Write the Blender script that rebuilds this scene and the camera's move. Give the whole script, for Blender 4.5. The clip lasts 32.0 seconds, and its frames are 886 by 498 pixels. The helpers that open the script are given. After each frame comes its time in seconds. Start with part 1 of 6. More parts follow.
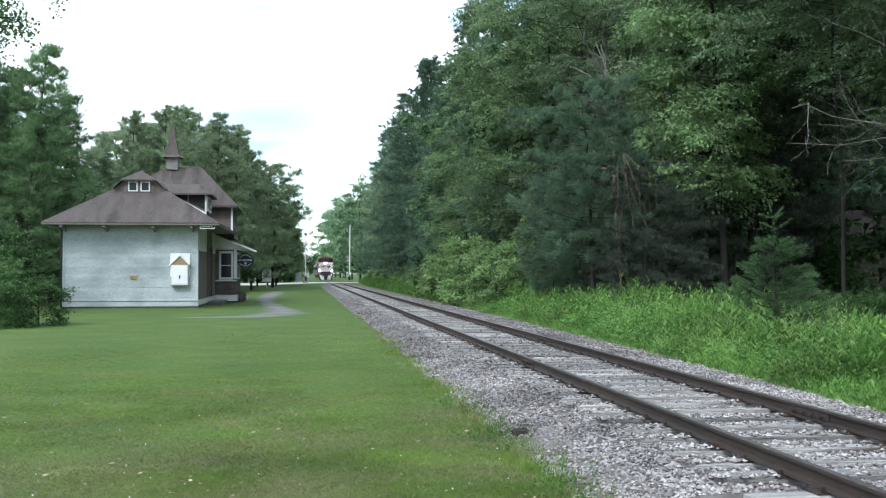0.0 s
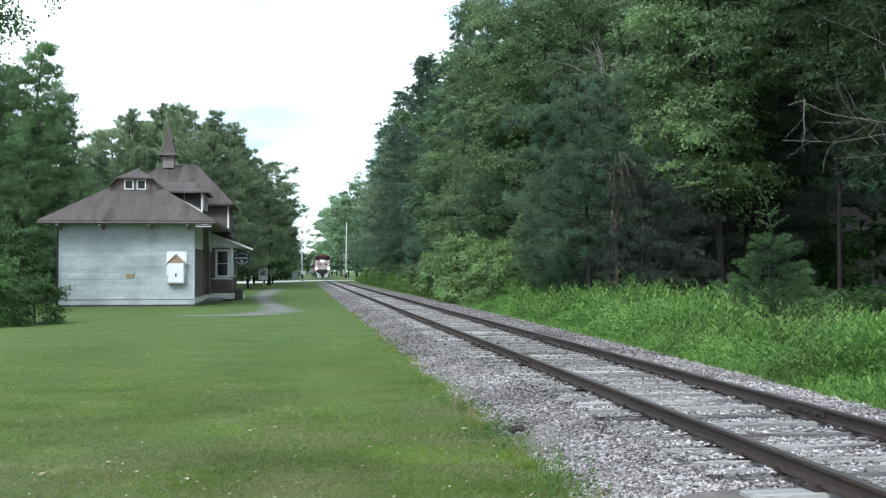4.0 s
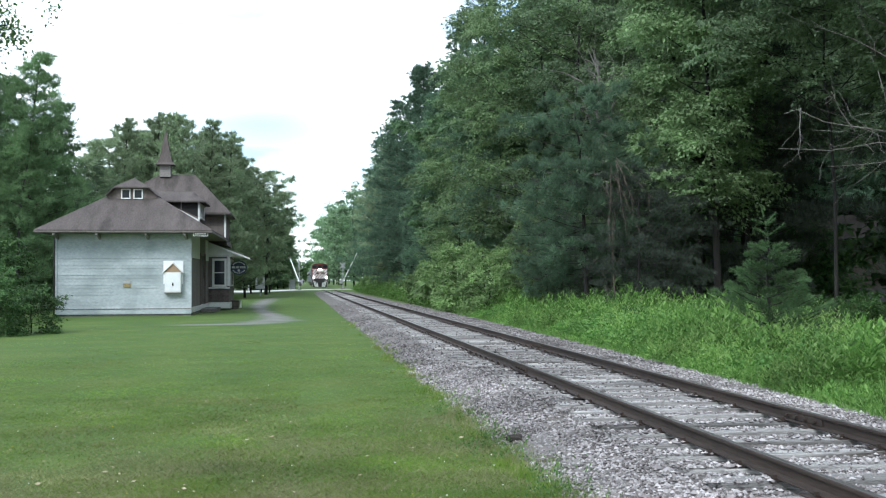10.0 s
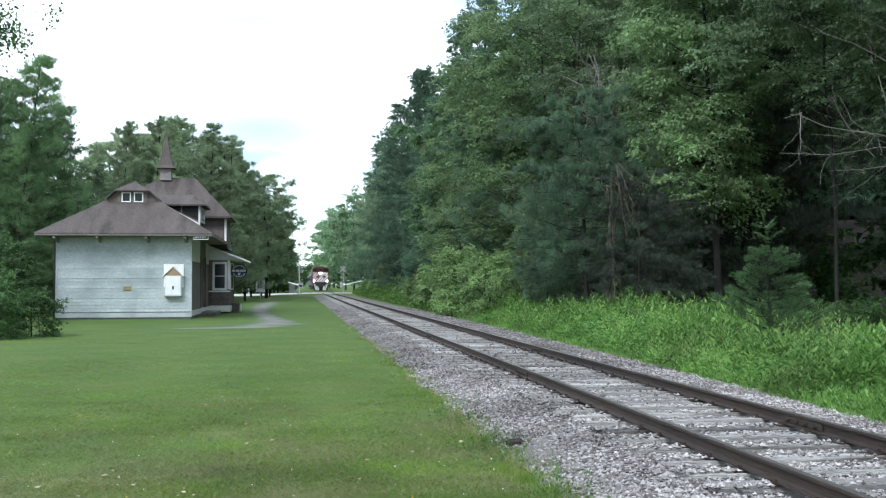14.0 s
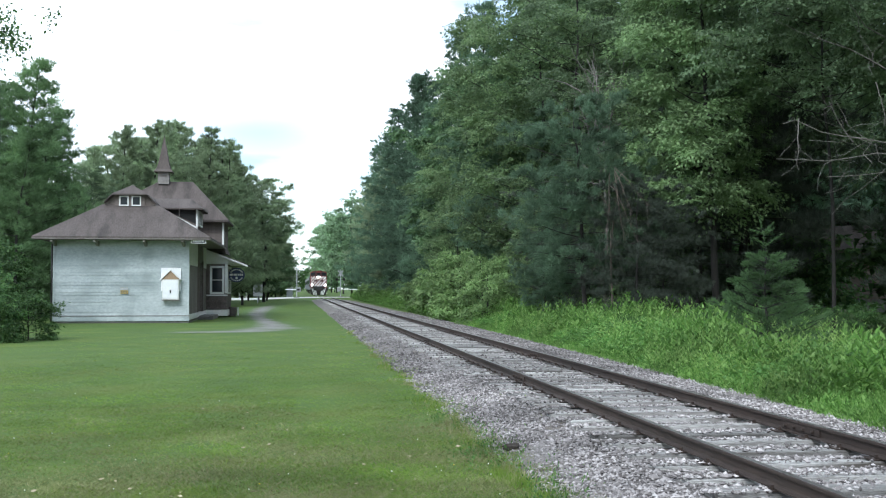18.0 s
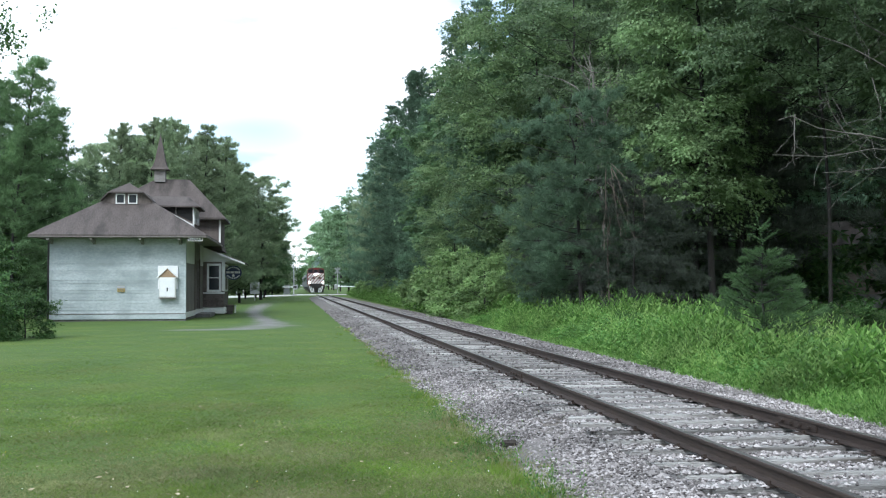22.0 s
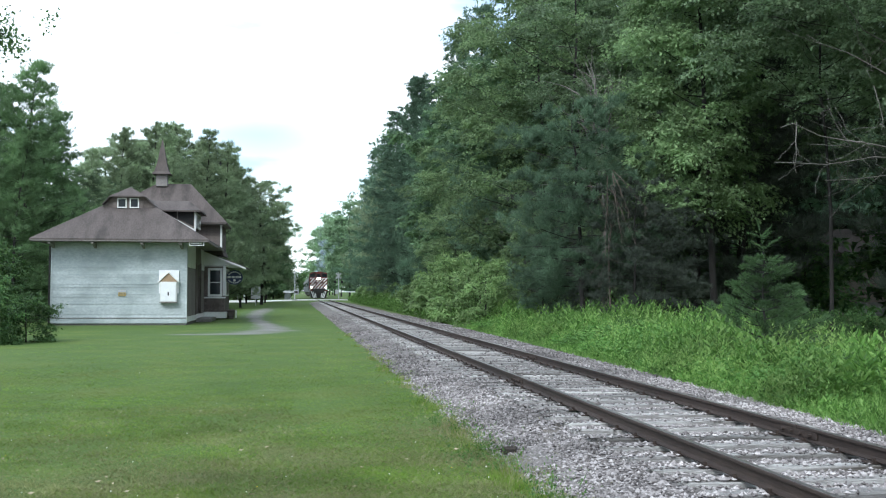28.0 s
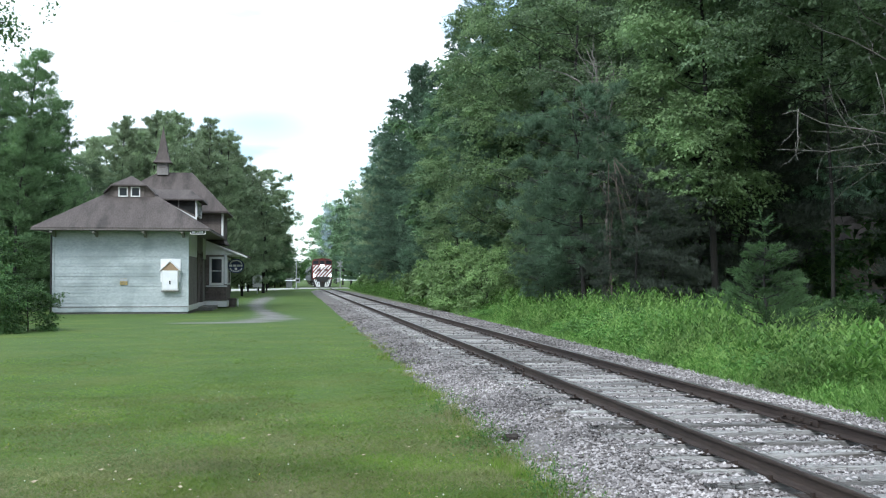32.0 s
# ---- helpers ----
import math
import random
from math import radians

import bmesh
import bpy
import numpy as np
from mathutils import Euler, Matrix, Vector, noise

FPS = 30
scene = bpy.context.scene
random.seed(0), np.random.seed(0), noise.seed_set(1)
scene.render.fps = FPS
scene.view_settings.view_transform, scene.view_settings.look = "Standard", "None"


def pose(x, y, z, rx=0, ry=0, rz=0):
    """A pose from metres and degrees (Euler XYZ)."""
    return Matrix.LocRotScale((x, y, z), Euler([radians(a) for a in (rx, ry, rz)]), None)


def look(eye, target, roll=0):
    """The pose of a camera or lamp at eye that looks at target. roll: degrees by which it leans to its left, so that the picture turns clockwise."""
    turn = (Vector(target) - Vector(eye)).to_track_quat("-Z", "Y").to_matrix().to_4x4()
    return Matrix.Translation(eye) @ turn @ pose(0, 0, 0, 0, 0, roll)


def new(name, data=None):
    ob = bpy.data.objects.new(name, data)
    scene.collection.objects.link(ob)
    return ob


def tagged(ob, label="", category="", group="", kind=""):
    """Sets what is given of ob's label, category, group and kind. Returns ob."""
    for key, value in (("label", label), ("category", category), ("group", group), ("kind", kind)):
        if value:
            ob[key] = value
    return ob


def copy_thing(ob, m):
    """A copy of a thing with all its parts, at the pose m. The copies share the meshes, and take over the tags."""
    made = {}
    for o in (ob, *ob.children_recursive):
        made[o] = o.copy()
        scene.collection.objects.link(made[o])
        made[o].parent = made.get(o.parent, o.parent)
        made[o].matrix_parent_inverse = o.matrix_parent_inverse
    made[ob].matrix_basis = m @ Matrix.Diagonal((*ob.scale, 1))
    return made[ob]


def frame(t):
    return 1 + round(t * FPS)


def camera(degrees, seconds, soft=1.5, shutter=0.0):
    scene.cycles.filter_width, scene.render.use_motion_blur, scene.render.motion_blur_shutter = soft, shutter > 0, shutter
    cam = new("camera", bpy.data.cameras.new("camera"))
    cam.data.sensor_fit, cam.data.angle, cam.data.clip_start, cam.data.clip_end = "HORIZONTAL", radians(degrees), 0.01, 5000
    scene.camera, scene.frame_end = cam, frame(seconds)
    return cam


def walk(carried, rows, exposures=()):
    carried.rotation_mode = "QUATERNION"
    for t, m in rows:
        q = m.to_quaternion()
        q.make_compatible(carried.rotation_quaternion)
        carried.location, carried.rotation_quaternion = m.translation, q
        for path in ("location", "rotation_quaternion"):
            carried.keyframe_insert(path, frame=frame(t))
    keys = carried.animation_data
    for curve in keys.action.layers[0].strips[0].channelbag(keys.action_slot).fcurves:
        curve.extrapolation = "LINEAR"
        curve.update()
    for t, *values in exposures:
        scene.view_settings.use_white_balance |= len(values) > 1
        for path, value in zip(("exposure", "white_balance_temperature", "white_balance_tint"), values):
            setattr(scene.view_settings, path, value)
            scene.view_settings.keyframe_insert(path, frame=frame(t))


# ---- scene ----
# The track runs along +Y; the camera stands at a fixed spot beside it and only sways.
EYE = (0.0, 0.0, 1.65)
cam = camera(45.0, 32.0, soft=1.1)
SWAY = (  # seconds, tilt, lean, turn in degrees
    (0, 91.300, -0.023, -7.374),
    (0.5, 91.262, 0.058, -7.380),
    (1, 91.214, 0.072, -7.397),
    (1.5, 91.160, 0.014, -7.421),
    (2, 91.122, -0.075, -7.448),
    (2.5, 91.110, -0.119, -7.481),
    (3, 91.118, -0.118, -7.512),
    (3.5, 91.142, -0.126, -7.539),
    (5.5, 91.317, -0.067, -7.641),
    (6, 91.373, -0.042, -7.646),
    (6.5, 91.439, -0.072, -7.649),
    (7, 91.501, -0.151, -7.656),
    (7.5, 91.534, -0.207, -7.675),
    (8, 91.538, -0.183, -7.700),
    (8.5, 91.544, -0.140, -7.714),
    (9, 91.577, -0.154, -7.715),
    (9.5, 91.616, -0.208, -7.718),
    (10, 91.644, -0.242, -7.722),
    (10.5, 91.674, -0.262, -7.735),
    (11, 91.692, -0.328, -7.763),
    (11.5, 91.692, -0.405, -7.775),
    (12, 91.688, -0.377, -7.754),
    (12.5, 91.701, -0.230, -7.726),
    (13, 91.739, -0.094, -7.705),
    (13.5, 91.789, -0.082, -7.693),
    (14, 91.849, -0.136, -7.706),
    (14.5, 91.916, -0.153, -7.744),
    (16.5, 92.063, -0.034, -7.759),
    (17, 92.062, -0.044, -7.792),
    (17.5, 92.067, -0.018, -7.819),
    (18, 92.096, 0.033, -7.831),
    (18.5, 92.136, 0.030, -7.835),
    (19, 92.144, -0.055, -7.840),
    (19.5, 92.111, -0.177, -7.855),
    (20, 92.064, -0.267, -7.884),
    (20.5, 92.019, -0.288, -7.918),
    (21, 91.974, -0.267, -7.949),
    (21.5, 91.946, -0.227, -7.975),
    (22, 91.933, -0.159, -7.997),
    (22.5, 91.917, -0.096, -8.007),
    (23, 91.904, -0.084, -8.007),
    (23.5, 91.891, -0.096, -8.006),
    (24, 91.868, -0.056, -7.999),
    (24.5, 91.847, 0.047, -7.985),
    (25, 91.836, 0.124, -7.966),
    (25.5, 91.838, 0.121, -7.942),
    (27.5, 92.212, 0.149, -7.953),
    (28, 92.242, 0.135, -7.933),
    (28.5, 92.180, 0.137, -7.920),
    (29, 92.052, 0.165, -7.932),
    (29.5, 91.914, 0.164, -7.957),
    (30, 91.794, 0.127, -7.973),
    (30.5, 91.707, 0.084, -7.966),
    (31, 91.642, 0.053, -7.938),
    (31.5, 91.607, 0.031, -7.903),
    (32, 91.603, 0.004, -7.863),
)
walk(cam, [(t, pose(*EYE, 0, 0, turn) @ pose(0, 0, 0, tilt) @ pose(0, 0, 0, 0, 0, lean)) for t, tilt, lean, turn in SWAY],
     [(0.0, 0.75, 5800, 5.0), (32.0, 0.75, 5800, 5.0)])

# ---- sky and sun: bright thin overcast with a few blue gaps ----
SUN_FROM = Vector((-0.55, -0.80, 0.85)).normalized()
world = bpy.data.worlds.new("sky")
scene.world = world
world.use_nodes = True
wn, wl = world.node_tree.nodes, world.node_tree.links
wn.clear()
w_out, w_bg = wn.new("ShaderNodeOutputWorld"), wn.new("ShaderNodeBackground")
w_sky, w_mix = wn.new("ShaderNodeTexSky"), wn.new("ShaderNodeMix")
w_sky.sky_type, w_sky.sun_disc = "NISHITA", False
w_sky.sun_elevation, w_sky.sun_rotation = math.asin(SUN_FROM.z), math.atan2(SUN_FROM.x, SUN_FROM.y)
w_co, w_map, w_noise, w_ramp = (wn.new("ShaderNodeTexCoord"), wn.new("ShaderNodeMapping"),
                                wn.new("ShaderNodeTexNoise"), wn.new("ShaderNodeValToRGB"))
w_map.inputs["Scale"].default_value = (1.0, 1.0, 4.0)
w_map.inputs["Location"].default_value = (1.7, 0.4, 0.9)
w_noise.inputs["Scale"].default_value, w_noise.inputs["Detail"].default_value = 3.2, 7
w_ramp.color_ramp.elements[0].position, w_ramp.color_ramp.elements[1].position = 0.36, 0.55
w_dim = wn.new("ShaderNodeVectorMath")
w_dim.operation = "SCALE"
w_dim.inputs["Scale"].default_value = 0.13
w_mix.data_type = "RGBA"
w_mix.inputs["B"].default_value = (1.12, 1.14, 1.17, 1)
wl.new(w_co.outputs["Generated"], w_map.inputs["Vector"])
wl.new(w_map.outputs["Vector"], w_noise.inputs["Vector"])
wl.new(w_noise.outputs["Fac"], w_ramp.inputs["Fac"])
wl.new(w_sky.outputs["Color"], w_dim.inputs[0])
# two thin gaps in the cloud, low over the line, with torn edges
w_fac = w_ramp.outputs["Color"]
for (gx, gy, gz), (sx, sy, sz), deep in (((-0.030, 0.988, 0.142), (7.0, 1.0, 20.0), 0.9), ((0.010, 0.997, 0.066), (13.0, 1.0, 13.0), 0.85)):
    w_sub, w_scl, w_len, w_add, w_rng, w_min = (wn.new("ShaderNodeVectorMath"), wn.new("ShaderNodeVectorMath"), wn.new("ShaderNodeVectorMath"),
                                                wn.new("ShaderNodeMath"), wn.new("ShaderNodeMapRange"), wn.new("ShaderNodeMath"))
    w_sub.operation, w_scl.operation, w_len.operation, w_add.operation, w_min.operation = "SUBTRACT", "MULTIPLY", "LENGTH", "ADD", "MINIMUM"
    w_sub.inputs[1].default_value, w_scl.inputs[1].default_value = (gx, gy, gz), (sx, sy, sz)
    wl.new(w_co.outputs["Generated"], w_sub.inputs[0])
    wl.new(w_sub.outputs["Vector"], w_scl.inputs[0])
    wl.new(w_scl.outputs["Vector"], w_len.inputs[0])
    wl.new(w_len.outputs["Value"], w_add.inputs[0])
    wl.new(w_noise.outputs["Fac"], w_add.inputs[1])
    w_rng.inputs["From Min"].default_value, w_rng.inputs["From Max"].default_value = 0.45, 1.7
    w_rng.inputs["To Min"].default_value, w_rng.inputs["To Max"].default_value = 1.0 - deep, 1.0
    w_rng.interpolation_type = "SMOOTHSTEP"
    wl.new(w_add.outputs[0], w_rng.inputs["Value"])
    wl.new(w_fac, w_min.inputs[0])
    wl.new(w_rng.outputs["Result"], w_min.inputs[1])
    w_fac = w_min.outputs[0]
wl.new(w_fac, w_mix.inputs["Factor"])
wl.new(w_dim.outputs["Vector"], w_mix.inputs["A"])
wl.new(w_mix.outputs["Result"], w_bg.inputs["Color"])
wl.new(w_bg.outputs["Background"], w_out.inputs["Surface"])
w_bg.inputs["Strength"].default_value = 1.0

sun = new("sun", bpy.data.lights.new("sun", "SUN"))
sun.data.energy, sun.data.angle, sun.data.color = 1.5, radians(20), (1.0, 0.97, 0.92)
sun.matrix_world = look(SUN_FROM * 100, (0, 0, 0))


# ---- materials ----
def node_mat(name):
    m = bpy.data.materials.new(name)
    m.use_nodes = True
    t = m.node_tree
    return m, t.nodes, t.links, t.nodes["Principled BSDF"]


def surface(name, a, b, rough=0.8, scale=4.0, fine=40.0, bump=0.3, metal=0.0, stretch=(1, 1, 1), c=None, stain=1.3, vary=0.0, coords="Object"):
    """Two colours mixed by coarse and fine noise, a third in sparse stains, fine relief."""
    m, n, l, p = node_mat(name)
    co, mp = n.new("ShaderNodeTexCoord"), n.new("ShaderNodeMapping")
    mp.inputs["Scale"].default_value = stretch
    l.new(n.new("ShaderNodeNewGeometry").outputs["Position"] if coords == "World" else co.outputs[coords], mp.inputs["Vector"])
    big, small = n.new("ShaderNodeTexNoise"), n.new("ShaderNodeTexNoise")
    big.inputs["Scale"].default_value, big.inputs["Detail"].default_value = scale, 5
    small.inputs["Scale"].default_value, small.inputs["Detail"].default_value = fine, 4
    for q in (big, small):
        l.new(mp.outputs["Vector"], q.inputs["Vector"])
    add = n.new("ShaderNodeMath")
    add.operation = "ADD"
    l.new(big.outputs["Fac"], add.inputs[0])
    l.new(small.outputs["Fac"], add.inputs[1])
    rng_ = n.new("ShaderNodeMapRange")
    rng_.inputs["From Min"].default_value, rng_.inputs["From Max"].default_value = 0.72, 1.28
    l.new(add.outputs[0], rng_.inputs["Value"])
    mix = n.new("ShaderNodeMix")
    mix.data_type = "RGBA"
    mix.inputs["A"].default_value, mix.inputs["B"].default_value = (*a, 1), (*b, 1)
    l.new(rng_.outputs["Result"], mix.inputs["Factor"])
    colour = mix.outputs["Result"]
    if c:
        spot, ramp, mx2 = n.new("ShaderNodeTexNoise"), n.new("ShaderNodeMapRange"), n.new("ShaderNodeMix")
        spot.inputs["Scale"].default_value, spot.inputs["Detail"].default_value = stain, 6
        l.new(mp.outputs["Vector"], spot.inputs["Vector"])
        ramp.inputs["From Min"].default_value, ramp.inputs["From Max"].default_value = 0.5, 0.68
        l.new(spot.outputs["Fac"], ramp.inputs["Value"])
        mx2.data_type = "RGBA"
        mx2.inputs["B"].default_value = (*c, 1)
        l.new(ramp.outputs["Result"], mx2.inputs["Factor"])
        l.new(colour, mx2.inputs["A"])
        colour = mx2.outputs["Result"]
    if vary:
        info, mr, hsv = n.new("ShaderNodeObjectInfo"), n.new("ShaderNodeMapRange"), n.new("ShaderNodeHueSaturation")
        mr.inputs["To Min"].default_value, mr.inputs["To Max"].default_value = 1 - vary, 1 + vary
        l.new(info.outputs["Random"], mr.inputs["Value"])
        l.new(mr.outputs["Result"], hsv.inputs["Value"])
        l.new(colour, hsv.inputs["Color"])
        colour = hsv.outputs["Color"]
    l.new(colour, p.inputs["Base Color"])
    p.inputs["Roughness"].default_value, p.inputs["Metallic"].default_value = rough, metal
    if bump:
        bp = n.new("ShaderNodeBump")
        bp.inputs["Strength"].default_value, bp.inputs["Distance"].default_value = bump, 0.02
        l.new(small.outputs["Fac"], bp.inputs["Height"])
        l.new(bp.outputs["Normal"], p.inputs["Normal"])
    return m


def leaf_mat(name, a, b, c, through_it=0.35, rough=0.6, dry=None, even=0.0, warm=1.0, cool=1.0):
    """Leaves: colour by leaf, tone by tree, light coming through."""
    m, n, l, p = node_mat(name)
    a, b, c = [tuple((u + (v - u) * even) * k for u, v, k in zip(q, b, (warm, 1.0, cool))) for q in (a, b, c)]
    geo, ramp = n.new("ShaderNodeNewGeometry"), n.new("ShaderNodeValToRGB")
    e = ramp.color_ramp.elements
    e[0].color, e[1].color = (*a, 1), (*c, 1)
    e.new(0.55).color = (*b, 1)
    l.new(geo.outputs["Random Per Island"], ramp.inputs["Fac"])
    info, mr, hsv = n.new("ShaderNodeObjectInfo"), n.new("ShaderNodeMapRange"), n.new("ShaderNodeHueSaturation")
    mr.inputs["To Min"].default_value, mr.inputs["To Max"].default_value = 0.75, 1.3
    l.new(info.outputs["Random"], mr.inputs["Value"])
    l.new(mr.outputs["Result"], hsv.inputs["Value"])
    l.new(ramp.outputs["Color"], hsv.inputs["Color"])
    # natural tone patches, widened to paint in the light and dark of clumps
    co, patch, pr, hs2 = n.new("ShaderNodeTexCoord"), n.new("ShaderNodeTexNoise"), n.new("ShaderNodeMapRange"), n.new("ShaderNodeHueSaturation")
    patch.inputs["Scale"].default_value = 0.6
    l.new(co.outputs["Object"], patch.inputs["Vector"])
    l.new(patch.outputs["Fac"], pr.inputs["Value"])
    pr.inputs["From Min"].default_value, pr.inputs["From Max"].default_value = 0.3, 0.7
    pr.inputs["To Min"].default_value, pr.inputs["To Max"].default_value = 0.62, 1.38
    l.new(pr.outputs["Result"], hs2.inputs["Value"])
    l.new(hsv.outputs["Color"], hs2.inputs["Color"])
    tone = hs2.outputs["Color"]
    if dry:
        wide, wr, wm = n.new("ShaderNodeTexNoise"), n.new("ShaderNodeMapRange"), n.new("ShaderNodeMix")
        wide.inputs["Scale"].default_value, wide.inputs["Detail"].default_value = 0.45, 6
        l.new(co.outputs["Object"], wide.inputs["Vector"])
        wr.inputs["From Min"].default_value, wr.inputs["From Max"].default_value = 0.46, 0.72
        l.new(wide.outputs["Fac"], wr.inputs["Value"])
        wm.data_type = "RGBA"
        wm.inputs["B"].default_value = (*dry, 1)
        l.new(wr.outputs["Result"], wm.inputs["Factor"])
        l.new(tone, wm.inputs["A"])
        tone = wm.outputs["Result"]
    l.new(tone, p.inputs["Base Color"])
    p.inputs["Roughness"].default_value = rough
    p.inputs["Specular IOR Level"].default_value = 0.3
    tr, mx = n.new("ShaderNodeBsdfTranslucent"), n.new("ShaderNodeMixShader")
    l.new(tone, tr.inputs["Color"])
    mx.inputs["Fac"].default_value = through_it
    l.new(p.outputs["BSDF"], mx.inputs[1])
    l.new(tr.outputs["BSDF"], mx.inputs[2])
    l.new(mx.outputs["Shader"], n["Material Output"].inputs["Surface"])
    return m


def glow_mat(name, colour, strength):
    m, n, l, p = node_mat(name)
    p.inputs["Base Color"].default_value = (0.9, 0.9, 0.85, 1)
    p.inputs["Emission Color"].default_value, p.inputs["Emission Strength"].default_value = (*colour, 1), strength
    return m


def glass_mat(name, tint=(0.02, 0.025, 0.03)):
    m, n, l, p = node_mat(name)
    p.inputs["Base Color"].default_value = (*tint, 1)
    p.inputs["Roughness"].default_value = 0.08
    p.inputs["IOR"].default_value = 1.28
    return m


M_GRASS_GROUND = surface("lawn", (0.047, 0.094, 0.008), (0.074, 0.130, 0.011), 0.95, 0.45, 14.0, 0.9, c=(0.092, 0.135, 0.014), stain=0.55)
M_BLADE = leaf_mat("grass_blades", (0.103, 0.18, 0.026), (0.146, 0.234, 0.036), (0.205, 0.285, 0.058), 0.55, dry=(0.205, 0.222, 0.07), even=0.35)
M_BLADE_DRY = leaf_mat("dry_grass_blades", (0.15, 0.188, 0.06), (0.215, 0.24, 0.088), (0.34, 0.32, 0.17), 0.35, dry=(0.27, 0.24, 0.145))
M_CLOVER = surface("clover_white", (0.6, 0.62, 0.5), (0.8, 0.8, 0.75), 0.9)
M_YELLOW = surface("flower_yellow", (0.7, 0.5, 0.02), (0.8, 0.6, 0.05), 0.9)
M_BALLAST = surface("ballast_bed", (0.11, 0.099, 0.092), (0.24, 0.222, 0.212), 0.95, 6, 55, 1.0, c=(0.125, 0.102, 0.083), stain=1.1)
M_DRIVE = surface("gravel_drive", (0.14, 0.136, 0.126), (0.24, 0.232, 0.218), 0.95, 1.5, 30, 0.8)
M_ROAD = surface("concrete_road", (0.42, 0.41, 0.39), (0.55, 0.54, 0.51), 0.9, 0.6, 12, 0.3)
M_TIE = surface("weathered_tie", (0.20, 0.185, 0.175), (0.46, 0.45, 0.43), 0.9, 3, 30, 0.8, stretch=(0.35, 6, 6), c=(0.09, 0.08, 0.07), vary=0.35, coords="World")
M_RAIL = surface("rail_rust", (0.027, 0.019, 0.0155), (0.060, 0.041, 0.032), 0.75, 3, 60, 0.3, metal=0.3, stretch=(1, 0.1, 1))
M_RAIL_TOP = surface("rail_worn", (0.20, 0.18, 0.17), (0.30, 0.28, 0.27), 0.35, 3, 40, 0.1, metal=0.8, stretch=(1, 0.05, 1))
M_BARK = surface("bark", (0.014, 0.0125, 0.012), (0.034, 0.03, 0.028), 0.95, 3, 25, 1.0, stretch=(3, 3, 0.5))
M_DEADWOOD = surface("dead_wood", (0.12, 0.108, 0.098), (0.21, 0.195, 0.18), 0.9, 3, 25, 0.6, stretch=(3, 3, 0.5))
M_DEADBROWN = surface("brown_dead_twigs", (0.07, 0.055, 0.045), (0.13, 0.10, 0.085), 0.9, 3, 25, 0.4)
M_LEAF = leaf_mat("maple_leaves", (0.12, 0.20, 0.08), (0.175, 0.275, 0.11), (0.25, 0.355, 0.15), 0.5, even=0.4, warm=1.08, cool=1.15)
M_LEAF_MID = leaf_mat("ash_leaves", (0.09, 0.16, 0.075), (0.135, 0.22, 0.105), (0.20, 0.285, 0.14), 0.45, even=0.4)
# far trees: distance haze is mixed into this paler, bluer leaf colour
M_LEAF_HAZED = leaf_mat("hazed_far_leaves", (0.17, 0.27, 0.12), (0.22, 0.33, 0.15), (0.29, 0.40, 0.20), 0.42, even=0.5, cool=1.2)
M_LEAF_DEEP = leaf_mat("beech_leaves", (0.10, 0.16, 0.075), (0.148, 0.222, 0.105), (0.215, 0.295, 0.145), 0.5, even=0.4, warm=1.06, cool=1.15)
M_NEEDLE = leaf_mat("pine_needles", (0.07, 0.135, 0.08), (0.107, 0.19, 0.115), (0.16, 0.255, 0.155), 0.45, even=0.4, warm=1.1, cool=1.05)
M_NEEDLE_DARK = leaf_mat("dark_pine_needles", (0.185, 0.245, 0.145), (0.255, 0.325, 0.19), (0.335, 0.40, 0.24), 0.62, even=0.5)
# brownish needles, darkened further so the wood's shade sits in the colour
M_NEEDLE_SHADE = leaf_mat("shade_brown_pine_needles", (0.04, 0.058, 0.036), (0.062, 0.082, 0.05), (0.10, 0.115, 0.075), 0.3, even=0.5, warm=1.06, cool=1.25)
M_LARCH = leaf_mat("larch_needles", (0.085, 0.148, 0.066), (0.123, 0.20, 0.088), (0.17, 0.25, 0.115), 0.48, even=0.4)
M_BLUE_PINE = leaf_mat("blue_pine_needles", (0.10, 0.165, 0.105), (0.145, 0.225, 0.14), (0.205, 0.29, 0.185), 0.5, even=0.3)
M_NEEDLE_YOUNG = leaf_mat("young_pine_needles", (0.058, 0.108, 0.044), (0.086, 0.15, 0.062), (0.13, 0.205, 0.088), 0.4, even=0.3)
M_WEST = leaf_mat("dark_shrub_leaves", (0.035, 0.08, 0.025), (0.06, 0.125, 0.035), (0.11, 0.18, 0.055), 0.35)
M_WEED = leaf_mat("weed_leaves", (0.068, 0.148, 0.03), (0.14, 0.272, 0.056), (0.27, 0.415, 0.125), 0.45)
M_WEED_PALE = leaf_mat("goldenrod_leaves", (0.13, 0.22, 0.06), (0.20, 0.31, 0.085), (0.30, 0.41, 0.14), 0.45, even=0.35)
M_WEED_DEEP = leaf_mat("bramble_leaves", (0.06, 0.13, 0.03), (0.10, 0.205, 0.05), (0.18, 0.30, 0.085), 0.4, even=0.2)
M_SHRUB = leaf_mat("shrub_leaves", (0.12, 0.20, 0.07), (0.185, 0.285, 0.105), (0.28, 0.37, 0.165), 0.42, even=0.35)
M_WHITE = surface("white_clapboard_paint", (0.31, 0.355, 0.36), (0.46, 0.50, 0.505), 0.75, 0.9, 9.0, 0.0, stretch=(0.8, 1, 1.3), c=(0.255, 0.295, 0.295), stain=0.7, vary=0.07, coords="World")
M_TRIM = surface("white_trim", (0.62, 0.62, 0.60), (0.76, 0.76, 0.74), 0.6, 2, 20, 0.2)
